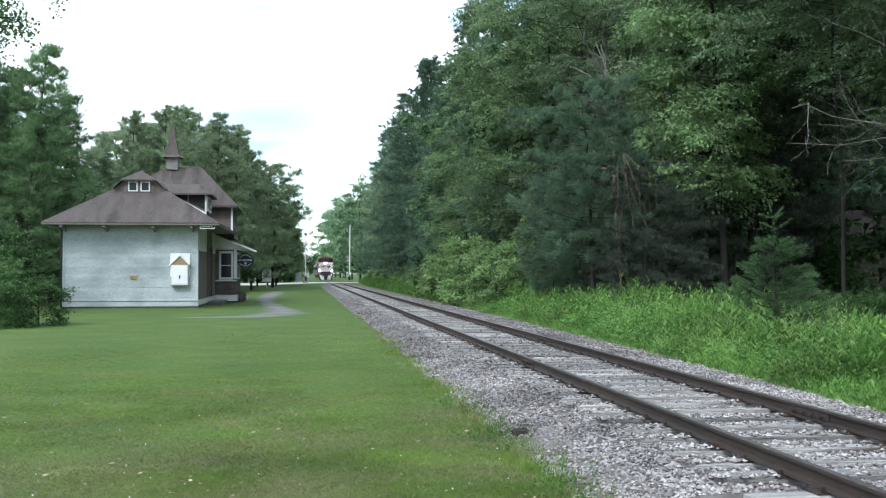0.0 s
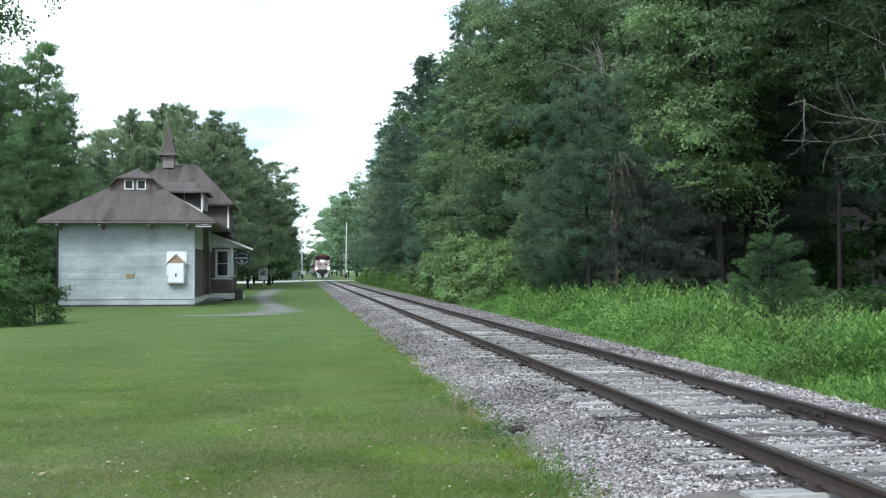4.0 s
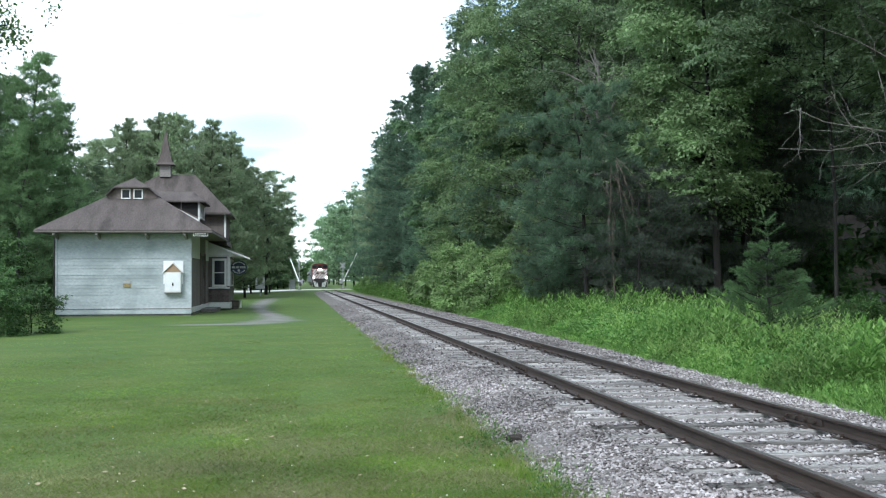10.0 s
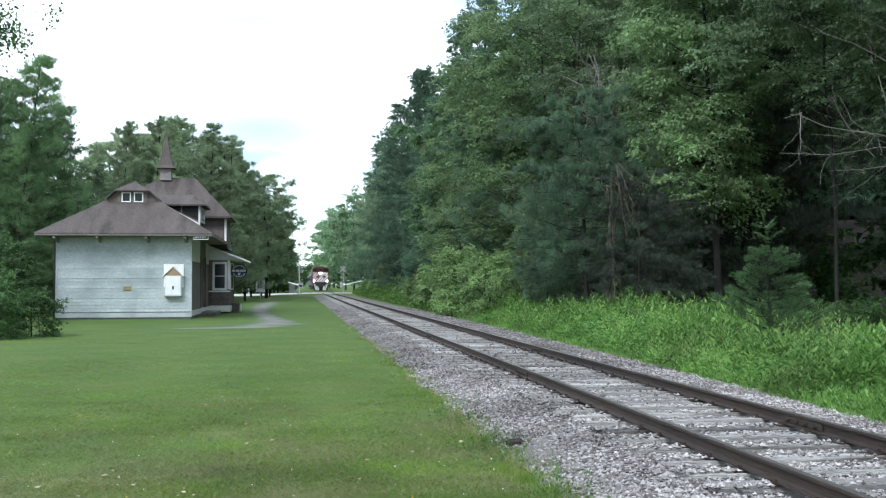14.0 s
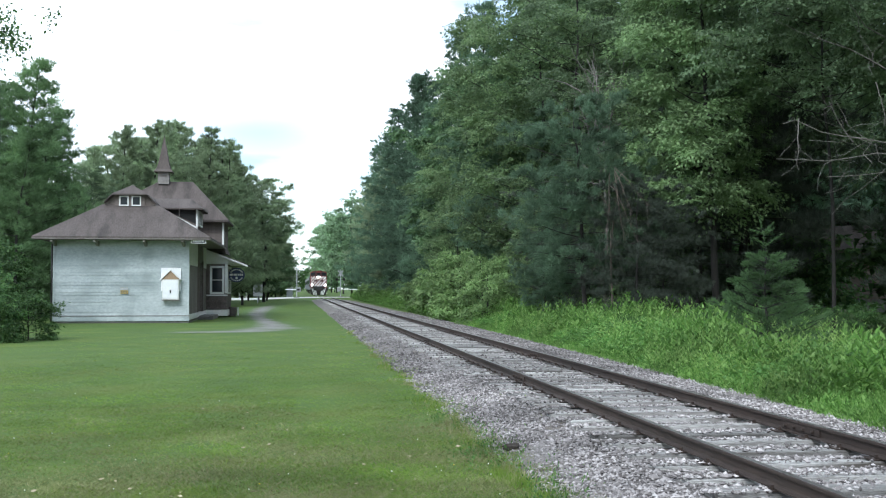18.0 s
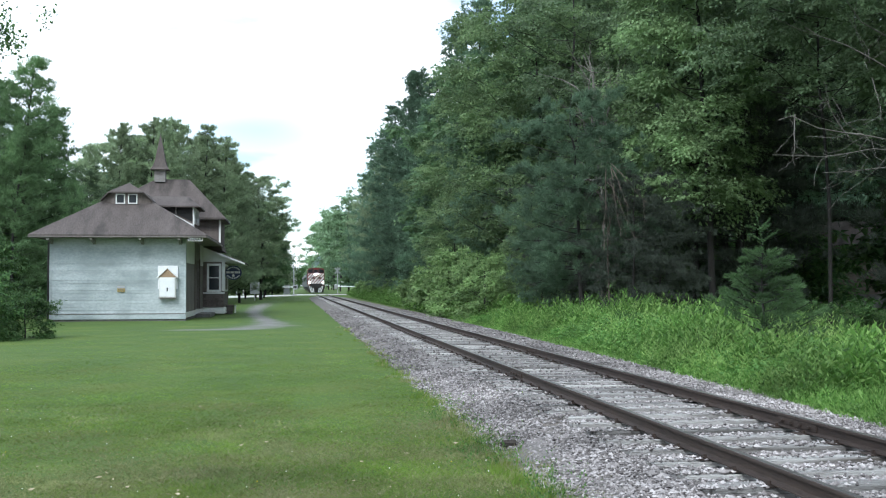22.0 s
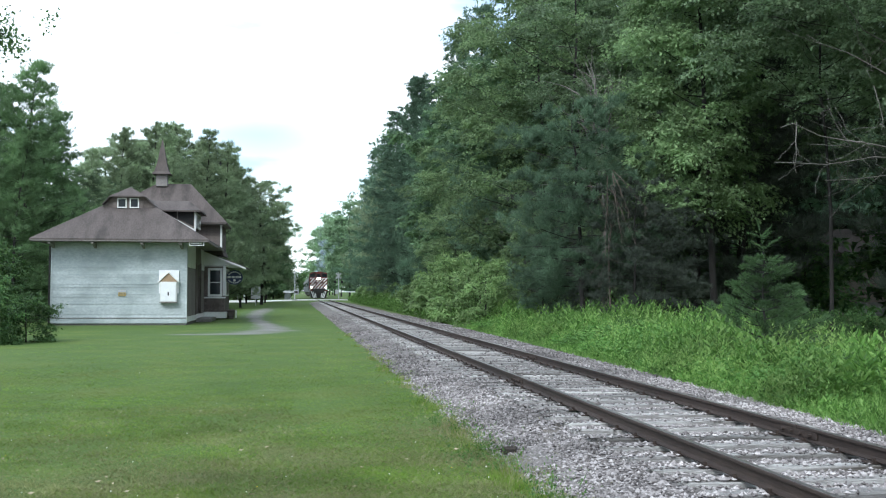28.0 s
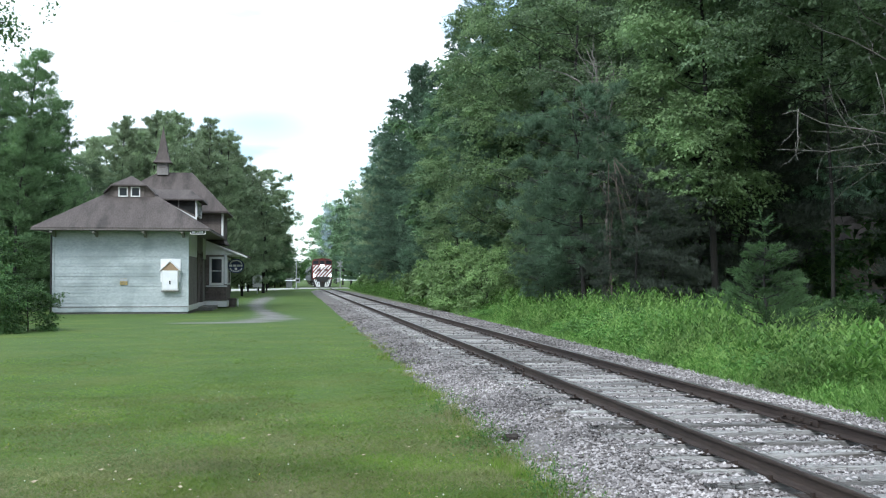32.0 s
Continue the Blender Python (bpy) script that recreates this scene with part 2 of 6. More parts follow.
M_CUPOLA = surface("weathered_pale_paint", (0.17, 0.155, 0.145), (0.27, 0.25, 0.24), 0.8, 3, 20, 0.4)
M_GREYWOOD = surface("weathered_grey_boards", (0.13, 0.115, 0.105), (0.22, 0.20, 0.185), 0.9, 1.5, 16, 0.5, stretch=(1, 1, 0.3), vary=0.12)
M_SHINGLE = surface("brown_wall_shingles", (0.085, 0.068, 0.06), (0.15, 0.125, 0.115), 0.9, 2.5, 14, 0.6, vary=0.2)
M_ROOF = surface("brown_asphalt_roof", (0.060, 0.049, 0.045), (0.122, 0.101, 0.093), 0.95, 0.9, 14, 0.5, stretch=(1.6, 0.45, 0.45), c=(0.036, 0.030, 0.028), stain=0.75)
M_DARK = surface("dark_interior", (0.012, 0.012, 0.012), (0.022, 0.021, 0.02), 0.9)
M_GLASS = glass_mat("window_glass")
M_STONE = surface("foundation_stone", (0.10, 0.095, 0.09), (0.20, 0.19, 0.18), 0.9, 3, 20, 0.6)
M_WOOD = surface("stained_pine", (0.27, 0.18, 0.105), (0.37, 0.26, 0.16), 0.6, 4, 30, 0.2, stretch=(4, 1, 1))
M_BRASS = surface("brass_plate", (0.35, 0.26, 0.07), (0.48, 0.36, 0.12), 0.5, 4, 30, 0.1, metal=0.6)
M_BLUE = surface("dark_blue_sign", (0.018, 0.03, 0.10), (0.028, 0.042, 0.13), 0.5, 4, 30, 0.1)
M_SIGNWHITE = surface("sign_white", (0.70, 0.71, 0.72), (0.80, 0.80, 0.80), 0.5, 4, 30, 0.1)
M_BLACK = surface("black_paint", (0.015, 0.014, 0.014), (0.03, 0.028, 0.027), 0.5, 4, 30, 0.1)
M_RED = surface("locomotive_red", (0.12, 0.016, 0.012), (0.165, 0.024, 0.018), 0.45, 2, 20, 0.1)
M_BROWNRED = surface("dark_red_brown", (0.06, 0.022, 0.018), (0.09, 0.032, 0.026), 0.5, 3, 20, 0.1)
M_STEEL = surface("stainless_coach", (0.035, 0.042, 0.044), (0.06, 0.068, 0.07), 0.7, 1, 12, 0.1)
M_COACH = surface("grey_green_coach", (0.06, 0.07, 0.07), (0.10, 0.11, 0.11), 0.5, 1, 12, 0.1)
M_GREYSIGN = surface("galvanised_back", (0.34, 0.35, 0.36), (0.44, 0.45, 0.46), 0.5, 3, 20, 0.1, metal=0.4)
M_LAMP = glow_mat("headlight_glow", (1.0, 0.97, 0.9), 28.0)
M_LAMP_RED = surface("signal_red_lens", (0.03, 0.008, 0.008), (0.05, 0.011, 0.01), 0.4)


def fade_to_lawn(m):
    """Turf creeps over the worn edge: the strip's 'wear' value, roughened by noise, mixes gravel with grass."""
    n, l = m.node_tree.nodes, m.node_tree.links
    p = n["Principled BSDF"]
    gravel = p.inputs["Base Color"].links[0].from_socket
    at, no, add, mr, mx, co = (n.new("ShaderNodeAttribute"), n.new("ShaderNodeTexNoise"), n.new("ShaderNodeMath"), n.new("ShaderNodeMapRange"),
                               n.new("ShaderNodeMix"), n.new("ShaderNodeTexCoord"))
    at.attribute_name = "wear"
    no.inputs["Scale"].default_value, no.inputs["Detail"].default_value = 0.55, 9
    l.new(co.outputs["Object"], no.inputs["Vector"])
    l.new(at.outputs["Fac"], add.inputs[0])
    l.new(no.outputs["Fac"], add.inputs[1])
    mr.inputs["From Min"].default_value, mr.inputs["From Max"].default_value = 0.95, 1.5
    l.new(add.outputs[0], mr.inputs["Value"])
    mx.data_type = "RGBA"
    mx.inputs["A"].default_value = (0.066, 0.116, 0.02, 1)
    l.new(gravel, mx.inputs["B"])
    l.new(mr.outputs["Result"], mx.inputs["Factor"])
    l.new(mx.outputs["Result"], p.inputs["Base Color"])


fade_to_lawn(M_DRIVE)


# ---- building tools ----
RNG = np.random.default_rng(11)


def ground_z(x, y):
    """The lawn lies level and climbs a little towards the road."""
    t = np.clip((np.asarray(y, float) - 60) / 90, 0, 1)
    near = np.clip((11.0 - np.abs(np.asarray(x, float) - 4.2)) / 8.0, 0, 1)
    side = np.clip((np.abs(np.asarray(x, float) - 4.2) - 2.6) / 2.2, 0, 1)
    side = np.maximum(side, np.clip((np.asarray(y, float) - 141) / 6, 0, 1))
    return 0.26 * t * t * (3 - 2 * t) * (0.3 + 0.7 * near) * side


def raw_mesh(name, verts, faces, mats=(), slots=None, smooth=False):
    """A mesh from arrays: verts (n, 3), faces (m, 3 or 4)."""
    me = bpy.data.meshes.new(name)
    verts, faces = np.asarray(verts, np.float32), np.asarray(faces, np.int32)
    k = faces.shape[1]
    me.vertices.add(len(verts))
    me.vertices.foreach_set("co", verts.ravel())
    me.loops.add(faces.size)
    me.loops.foreach_set("vertex_index", faces.ravel())
    me.polygons.add(len(faces))
    me.polygons.foreach_set("loop_start", np.arange(0, faces.size, k, dtype=np.int32))
    for mt in mats:
        me.materials.append(mt)
    if slots is not None:
        me.polygons.foreach_set("material_index", np.asarray(slots, np.int32))
    me.polygons.foreach_set("use_smooth", np.full(len(faces), smooth))
    me.update(calc_edges=True)
    return me


def thing(name, x=0.0, y=0.0, z=0.0, turn=0.0, label="", category="", group="", kind=""):
    ob = new(name)
    ob.empty_display_size = 0.2
    ob.matrix_basis = pose(x, y, z, 0, 0, turn)
    return tagged(ob, label, category, group, kind)


def part(name, bm, material, parent, label=""):
    """Links a bmesh (or mesh) as one mesh object under a thing or a part."""
    if isinstance(bm, bmesh.types.BMesh):
        me = bpy.data.meshes.new(name)
        bmesh.ops.recalc_face_normals(bm, faces=bm.faces)
        bm.to_mesh(me)
        bm.free()
    else:
        me = bm
    if material and not me.materials:
        me.materials.append(material)
    ob = new(name, me)
    ob.parent = parent
    return tagged(ob, label)


def solo(name, bm, material, label="", category="", group="", kind=""):
    """A thing or piece of the setting that is one mesh."""
    ob = part(name, bm, material, None)
    return tagged(ob, label, category, group, kind)


def box(x0, x1, y0, y1, z0, z1, bevel=0.0, bm=None):
    own = bm or bmesh.new()
    r = bmesh.ops.create_cube(own, size=1.0)
    bmesh.ops.scale(own, vec=(x1 - x0, y1 - y0, z1 - z0), verts=r["verts"])
    bmesh.ops.translate(own, vec=((x0 + x1) / 2, (y0 + y1) / 2, (z0 + z1) / 2), verts=r["verts"])
    if bevel:
        es = list({e for v in r["verts"] for e in v.link_edges})
        bmesh.ops.bevel(own, geom=es, offset=bevel, segments=1, affect="EDGES")
    return own


def prism(points, axis, a, b, bm=None):
    """A flat outline (list of 2D points) pushed from a to b along an axis."""
    own = bm or bmesh.new()
    put = {"x": lambda p, d: (d, p[0], p[1]), "y": lambda p, d: (p[0], d, p[1]), "z": lambda p, d: (p[0], p[1], d)}[axis]
    lo, hi = [own.verts.new(put(p, a)) for p in points], [own.verts.new(put(p, b)) for p in points]
    n = len(points)
    own.faces.new(lo[::-1])
    own.faces.new(hi)
    for i in range(n):
        own.faces.new((lo[i], lo[(i + 1) % n], hi[(i + 1) % n], hi[i]))
    return own


def slab(corners, thick, bm=None):
    """A flat sheet on given 3D corners, thickened downwards."""
    own = bm or bmesh.new()
    up = [own.verts.new(c) for c in corners]
    dn = [own.verts.new((c[0], c[1], c[2] - thick)) for c in corners]
    n = len(corners)
    own.faces.new(up)
    own.faces.new(dn[::-1])
    for i in range(n):
        own.faces.new((up[i], dn[i], dn[(i + 1) % n], up[(i + 1) % n]))
    return own


def rod(p, q, r0, r1=None, n=8, bm=None):
    own = bm or bmesh.new()
    p, q = Vector(p), Vector(q)
    r1 = r0 if r1 is None else r1
    m = Matrix.Translation((p + q) / 2) @ (q - p).to_track_quat("Z", "Y").to_matrix().to_4x4()
    bmesh.ops.create_cone(own, cap_ends=True, segments=n, radius1=r0, radius2=r1, depth=(q - p).length, matrix=m)
    return own


def bars(parent, x0, x1, y, z0, z1, rows, material, seed=1):
    """Unreadable lettering as short bars on a face that looks along -y."""
    r = random.Random(seed)
    for i in range(rows):
        za = z0 + (z1 - z0) * (i + 0.2) / rows
        zb = z0 + (z1 - z0) * (i + 0.8) / rows
        x = x0
        while x < x1 - 0.02:
            w = min((x1 - x0) * r.uniform(0.12, 0.3), x1 - x)
            part("text_bar", box(x, x + w * 0.8, y - 0.006, y, za, zb), material, parent)
            x += w


# ---- foliage tools ----
def tubes(paths):
    """Tapered tubes round polylines: list of (points, radii, sides)."""
    vs, fs, off = [], [], 0
    for pts, radii, n in paths:
        pts, radii = np.asarray(pts, float), np.asarray(radii, float)
        d = np.gradient(pts, axis=0)
        d /= np.linalg.norm(d, axis=1, keepdims=True) + 1e-9
        ref = np.where(np.abs(d[:, 2:3]) > 0.9, [[1.0, 0, 0]], [[0, 0, 1.0]])
        u = np.cross(d, ref)
        u /= np.linalg.norm(u, axis=1, keepdims=True) + 1e-9
        v = np.cross(d, u)
        a = np.arange(n) * 2 * np.pi / n
        ring = pts[:, None] + radii[:, None, None] * (np.cos(a)[None, :, None] * u[:, None] + np.sin(a)[None, :, None] * v[:, None])
        vs.append(ring.reshape(-1, 3))
        k = len(pts)
        i, j = np.meshgrid(np.arange(k - 1), np.arange(n), indexing="ij")
        j2 = (j + 1) % n
        fs.append(off + np.stack([i * n + j, i * n + j2, (i + 1) * n + j2, (i + 1) * n + j], -1).reshape(-1, 4))
        off += k * n
    return np.concatenate(vs), np.concatenate(fs)


def unit(v):
    return v / (np.linalg.norm(v, axis=-1, keepdims=True) + 1e-9)


def leaves(c, d, size, ratio, g, three=False, face=None):
    """Pointed four-cornered leaves at c along d, facing at random or towards face, a little folded."""
    n = len(c)
    d = unit(d)
    w = unit(np.cross(d, unit(g.normal(size=(n, 3))) * 0.8 + np.array([0, 0, 1.0]) if face is None else face))
    size = np.asarray(size).reshape(-1, 1) * np.ones((n, 1))
    up = np.cross(d, w)
    if three:
        v = np.stack([c - w * size * ratio / 2, c + w * size * ratio / 2, c + d * size], 1)
        return v.reshape(-1, 3), np.arange(3 * n).reshape(-1, 3)
    v = np.stack([c, c + d * size * 0.45 + w * size * ratio / 2 + up * size * 0.06, c + d * size, c + d * size * 0.45 - w * size * ratio / 2 + up * size * 0.06], 1)
    return v.reshape(-1, 3), np.arange(4 * n).reshape(-1, 4)


def grow(kind, height, radius, base, limbs, clumps, per, leaf, ratio, spread, seed, trunk_r=0.2, three=False):
    """Wood and foliage of one tree: arrays for the trunk with limbs, and for the leaves."""
    g = np.random.default_rng(seed)
    k = 9
    s = np.linspace(0, 1, k)
    bend = np.cumsum(g.normal(0, 0.012 * height, (k, 2)), 0) * s[:, None]
    spine = np.column_stack([bend, s * height])
    paths = [(spine, trunk_r * (1 - 0.93 * s) + 0.012, 6 if three else 8)]
    centres, outward, high = [], [], []
    for i in range(limbs):
        u = base + (0.98 - base) * ((i + g.uniform(0, 1)) / limbs)
        az = i * 2.399 + g.normal(0, 0.4)
        if kind == "fir":
            u = base + (0.93 - base) * (i // 5) / (limbs // 5) + g.normal(0, 0.008)
            az = i * 1.2566 + (i // 5) * 0.7 + g.normal(0, 0.12)
        root = np.array([np.interp(u, s, spine[:, j]) for j in range(3)])
        w = (u - base) / (1 - base)
        if kind == "pine":
            reach = radius * (1.0 - 0.9 * w ** 1.25) * g.uniform(0.65, 1.2)
            rise = reach * g.uniform(-0.12, 0.22) + (0.15 + 0.9 * w * w) * reach
        elif kind == "oldpine":
            reach = radius * (0.5 + 0.5 * math.sin(math.pi * (0.12 + 0.72 * w))) * g.uniform(0.6, 1.15) * (1.0 if w < 0.9 else 0.6)
            rise = reach * g.uniform(-0.05, 0.45)
        elif kind == "upright":
            reach = radius * (1.0 - 0.9 * w ** 1.5) * g.uniform(0.5, 1.2)
            rise = reach * g.uniform(0.25, 0.9)
        elif kind == "fir":
            reach = radius * (1.0 - 0.97 * w) ** 0.75 * g.uniform(0.7, 1.15)
            rise = reach * g.uniform(0.15, 0.5)
        else:
            reach = radius * (0.35 + 0.65 * math.sin(math.pi * min(1, 0.18 + 0.8 * w))) * g.uniform(0.6, 1.2) * (1.0 if w < 0.85 else 0.6)
            rise = reach * g.uniform(0.2, 0.75)
        q = np.linspace(0, 1, 5)
        side = np.array([-math.sin(az), math.cos(az)]) * reach * g.normal(0, 0.12)
        limb = root + np.column_stack([math.cos(az) * reach * q + side[0] * q * q, math.sin(az) * reach * q + side[1] * q * q,
                                       rise * (q ** 1.4) - 0.10 * reach * q * q * (kind != "fir")])
        paths.append((limb, trunk_r * 0.22 * (1 - 0.8 * w) * (1 - 0.9 * q) + 0.008, 3 if three else 5))
        for _ in range(max(1, int(clumps * (0.4 + reach / radius) / limbs))):
            t = g.uniform(0.45, 1.0) ** 0.6 if kind == "leafy" else g.uniform(0.25, 1.0) ** 0.7
            p = np.array([np.interp(t, q, limb[:, j]) for j in range(3)])
            p = p + g.normal(0, 1, 3) * np.array([0.16, 0.16, 0.08 if kind == "leafy" else 0.04]) * reach * (0.35 if kind == "fir" else 1.0)
            centres.append(p)
            outward.append([math.cos(az), math.sin(az), 0.8 if kind == "upright" else 0.25])
            high.append(w)
    centres, outward = np.array(centres), np.array(outward)
    m = len(centres)
    if kind == "leafy":
        # every clump is a fan of drooping twigs, their leaves laid in flat sprays that hang at the tip
        subs = 7
        size = spread * g.uniform(0.65, 1.3, (m, 1, 1))
        way = unit(g.normal(size=(m, subs, 3)) * [1, 1, 0.35] + outward[:, None] * 0.75 + np.array([0, 0, 0.12]))
        foot = centres[:, None] + g.normal(0, 0.16, (m, subs, 3)) * size
        m, per, way, foot = m * subs, max(6, per // subs), way.reshape(-1, 1, 3), foot.reshape(-1, 1, 3)
        size = np.repeat(size, subs, 0) * g.uniform(0.7, 1.25, (m, 1, 1))
        run = g.uniform(0.08, 1, (m, per, 1)) ** 0.75
        across = unit(np.cross(way, np.array([0.0, 0.0, 1.0]))) * g.normal(0, 0.2, (m, per, 1)) * size * (0.35 + np.sin(run * 2.7))
        pos = foot + way * run * size * 1.15 + across + np.array([0, 0, -0.42]) * run ** 2.2 * size + g.normal(0, 0.05, (m, per, 3)) * size
        centres, off = pos.reshape(-1, per, 3)[:, 0] * 0, pos
        face = g.normal(0, 0.42, (m, per, 3)) + way * 0.55 * run + np.array([0, 0, 1.0])
        d = way * 0.6 + unit(across + 1e-6) * 0.45 + g.normal(0, 0.45, (m, per, 3)) + np.array([0, 0, -0.55])
    else:
        rad = spread * g.uniform(0.6, 1.35, (m, 1, 1)) * (1.1 - 0.5 * np.array(high).reshape(-1, 1, 1))
        u = unit(g.normal(size=(m, per, 3)) + np.array([0, 0, 0.3]))
        if kind == "fir":
            off = u * g.uniform(0.25, 1, (m, per, 1)) ** 0.6 * rad * np.array([1.0, 1.0, 0.5])
            d = outward[:, None] * 0.9 + u * 0.6 + g.normal(0, 0.35, (m, per, 3)) + np.array([0, 0, 0.25])
        else:
            # each clump is a spray of short tufts along the bough, tips turned up
            tufts = 4 if kind == "oldpine" else 6
            spot = g.normal(size=(m, tufts, 3)) * [0.55, 0.55, 0.2] + outward[:, None] * g.uniform(-0.7, 0.9, (m, tufts, 1))
            which = g.integers(0, tufts, (m, per))
            off = spot[np.arange(m)[:, None], which] * rad + u * rad * g.uniform(0.05, 0.3, (m, per, 1))
            d = u * 0.9 + outward[:, None] * 0.5 + g.normal(0, 0.2, (m, per, 3)) + np.array([0, 0, 0.55])
        face = u * 0.6 + outward[:, None] * 0.5 + g.normal(0, 0.5, (m, per, 3)) + np.array([0, 0, 0.5])
    c = (centres[:, None] + off).reshape(-1, 3)
    lv, lf = leaves(c, d.reshape(-1, 3), leaf * g.uniform(0.65, 1.3, m * per), ratio, g, three, face.reshape(-1, 3))
    return tubes(paths), (lv, lf)


def tree_proto(name, label, category, wood, foliage, spec, group="", crown="crown"):
    (tv, tf), (lv, lf) = grow(*spec)
    ob = thing(name, label=label, category=category, group=group)
    part("trunk", raw_mesh("trunk", tv, tf, (wood,), smooth=True), None, ob)
    part(crown, raw_mesh(crown, lv, lf, (foliage,)), None, ob)
    return ob


def plant(proto, x, y, turn, scale=1.0, sink=0.05, used=set()):
    m = pose(x, y, float(ground_z(x, y)) - sink, 0, 0, turn) @ Matrix.Diagonal((scale, scale, scale, 1))
    if proto not in used:
        used.add(proto)
        proto.matrix_basis = m
        return proto
    ob = copy_thing(proto, pose(0, 0, 0))
    ob.matrix_basis = m
    return ob


# ---- ground, drive, road ----
def build_ground():
    xs = np.concatenate([[-2500, -800, -300, -120], np.arange(-60, -13, 4.0), np.arange(-12, 13, 0.8), np.arange(16, 61, 4.0), [120, 300, 800, 2500]])
    ys = np.concatenate([[-2500, -500, -100], np.arange(-20, 241, 4.0), [300, 400, 600, 1000, 2500]])
    gx, gy = np.meshgrid(xs, ys, indexing="ij")
    gz = ground_z(gx, gy)
    n, m = len(xs), len(ys)
    i, j = np.meshgrid(np.arange(n - 1), np.arange(m - 1), indexing="ij")
    f = np.stack([i * m + j, (i + 1) * m + j, (i + 1) * m + j + 1, i * m + j + 1], -1).reshape(-1, 4)
    ob = new("ground", raw_mesh("ground", np.column_stack([gx.ravel(), gy.ravel(), gz.ravel()]), f, (M_GRASS_GROUND,), smooth=True))
    tagged(ob, "mown green lawn with paler dry patches beside the railway", "lawn", kind="structure")


def ribbon(name, pts, widths, material, lift, label, category, thick=0.05, rough=0.03):
    """A strip along a centre line with an uneven edge, laid just above the ground."""
    pts = np.array(pts, float)
    k = 90
    s = np.linspace(0, len(pts) - 1, k)
    c = np.column_stack([np.interp(s, np.arange(len(pts)), pts[:, i]) for i in range(2)])
    w = np.interp(s, np.arange(len(pts)), widths)
    d = unit(np.gradient(c, axis=0))
    nrm = np.column_stack([-d[:, 1], d[:, 0]])
    g = np.random.default_rng(5)
    wob = [np.convolve(g.normal(0, rough, k + 12), np.ones(13) / 6, 'valid') for _ in range(2)]
    a = c + nrm * (w * (0.5 + wob[0]))[:, None]
    b = c - nrm * (w * (0.5 + wob[1]))[:, None]
    top = np.concatenate([np.column_stack([a, ground_z(a[:, 0], a[:, 1]) + lift]), np.column_stack([b, ground_z(b[:, 0], b[:, 1]) + lift])])
    low = top - [0, 0, thick]
    v = np.concatenate([top, low])
    i = np.arange(k - 1)
    f = np.concatenate([np.stack([i, i + 1, k + i + 1, k + i], -1), np.stack([i, 2 * k + i, 2 * k + i + 1, i + 1], -1),
                        np.stack([k + i, k + i + 1, 3 * k + i + 1, 3 * k + i], -1)])
    ob = new(name, raw_mesh(name, v, f, (material,)))
    return tagged(ob, label, category, kind="structure")


DRIVE = [(-6.6, 40.6), (-4.3, 40.6), (-2.2, 41.2), (-1.0, 43.0), (-0.9, 46.5), (-1.3, 52), (-2.1, 60), (-2.6, 72), (-2.4, 90), (-1.8, 118)]
DRIVE_W = [0.6, 1.1, 1.9, 2.2, 1.6, 1.1, 0.9, 1.2, 1.6, 1.4]
build_ground()


def build_drive():
    """Worn gravel track, faded into the turf on both sides."""
    k, across = 90, 9
    s = np.linspace(0, len(DRIVE) - 1, k)
    smooth = np.exp(-0.5 * ((s[:, None] - s[None]) / 0.35) ** 2)
    smooth /= smooth.sum(1, keepdims=True)
    c = smooth @ np.column_stack([np.interp(s, np.arange(len(DRIVE)), np.array(DRIVE)[:, i]) for i in range(2)])
    w = np.interp(s, np.arange(len(DRIVE)), DRIVE_W)
    d = unit(np.gradient(c, axis=0))
    nrm = np.column_stack([-d[:, 1], d[:, 0]])
    e = np.linspace(-1, 1, across)
    p = (c[:, None] + nrm[:, None] * (w[:, None] * e[None] * 0.9)[..., None]).reshape(-1, 2)
    wear = (1 - np.abs(e)[None] ** 1.5) * np.clip(np.minimum(s, len(DRIVE) - 1 - s) / 1.2, 0, 1)[:, None]
    i, j = np.meshgrid(np.arange(k - 1), np.arange(across - 1), indexing="ij")
    a = (i * across + j).ravel()
    me = raw_mesh("drive", np.column_stack([p, ground_z(p[:, 0], p[:, 1]) + 0.006]), np.stack([a, a + across, a + across + 1, a + 1], -1), (M_DRIVE,), smooth=True)
    me.attributes.new("wear", "FLOAT", "POINT").data.foreach_set("value", wear.ravel())
    tagged(new("drive", me), "worn grey gravel drive fading into the lawn", "drive", kind="structure")


build_drive()
ribbon("road", [(-80, 144), (-40, 149), (-10, 154), (0, 157.5), (8, 161), (20, 165), (60, 174)], [22, 26, 28, 14, 8, 7, 7], M_ROAD, 0.05,
       "pale concrete road crossing the railway", "road", 0.1)

# ---- railway: bed, ties, rails ----
TRACK_X, GAUGE, RAIL_TOP, RAIL_H, TIE_TOP = 4.215, 1.435, 0.330, 0.122, 0.194
FAR_END = 540.0


BED_X = (-2.36, -2.18, -1.8, -1.45, -0.6, 0.6, 1.45, 2.1, 2.9, 3.7)
BED_Z = (-0.06, 0.005, 0.09, 0.150, 0.142, 0.142, 0.150, 0.10, 0.05, -0.06)
TIE_Y = list(np.cumsum(0.594 + np.random.default_rng(8).normal(0, 0.03, 366)) + 1.6)


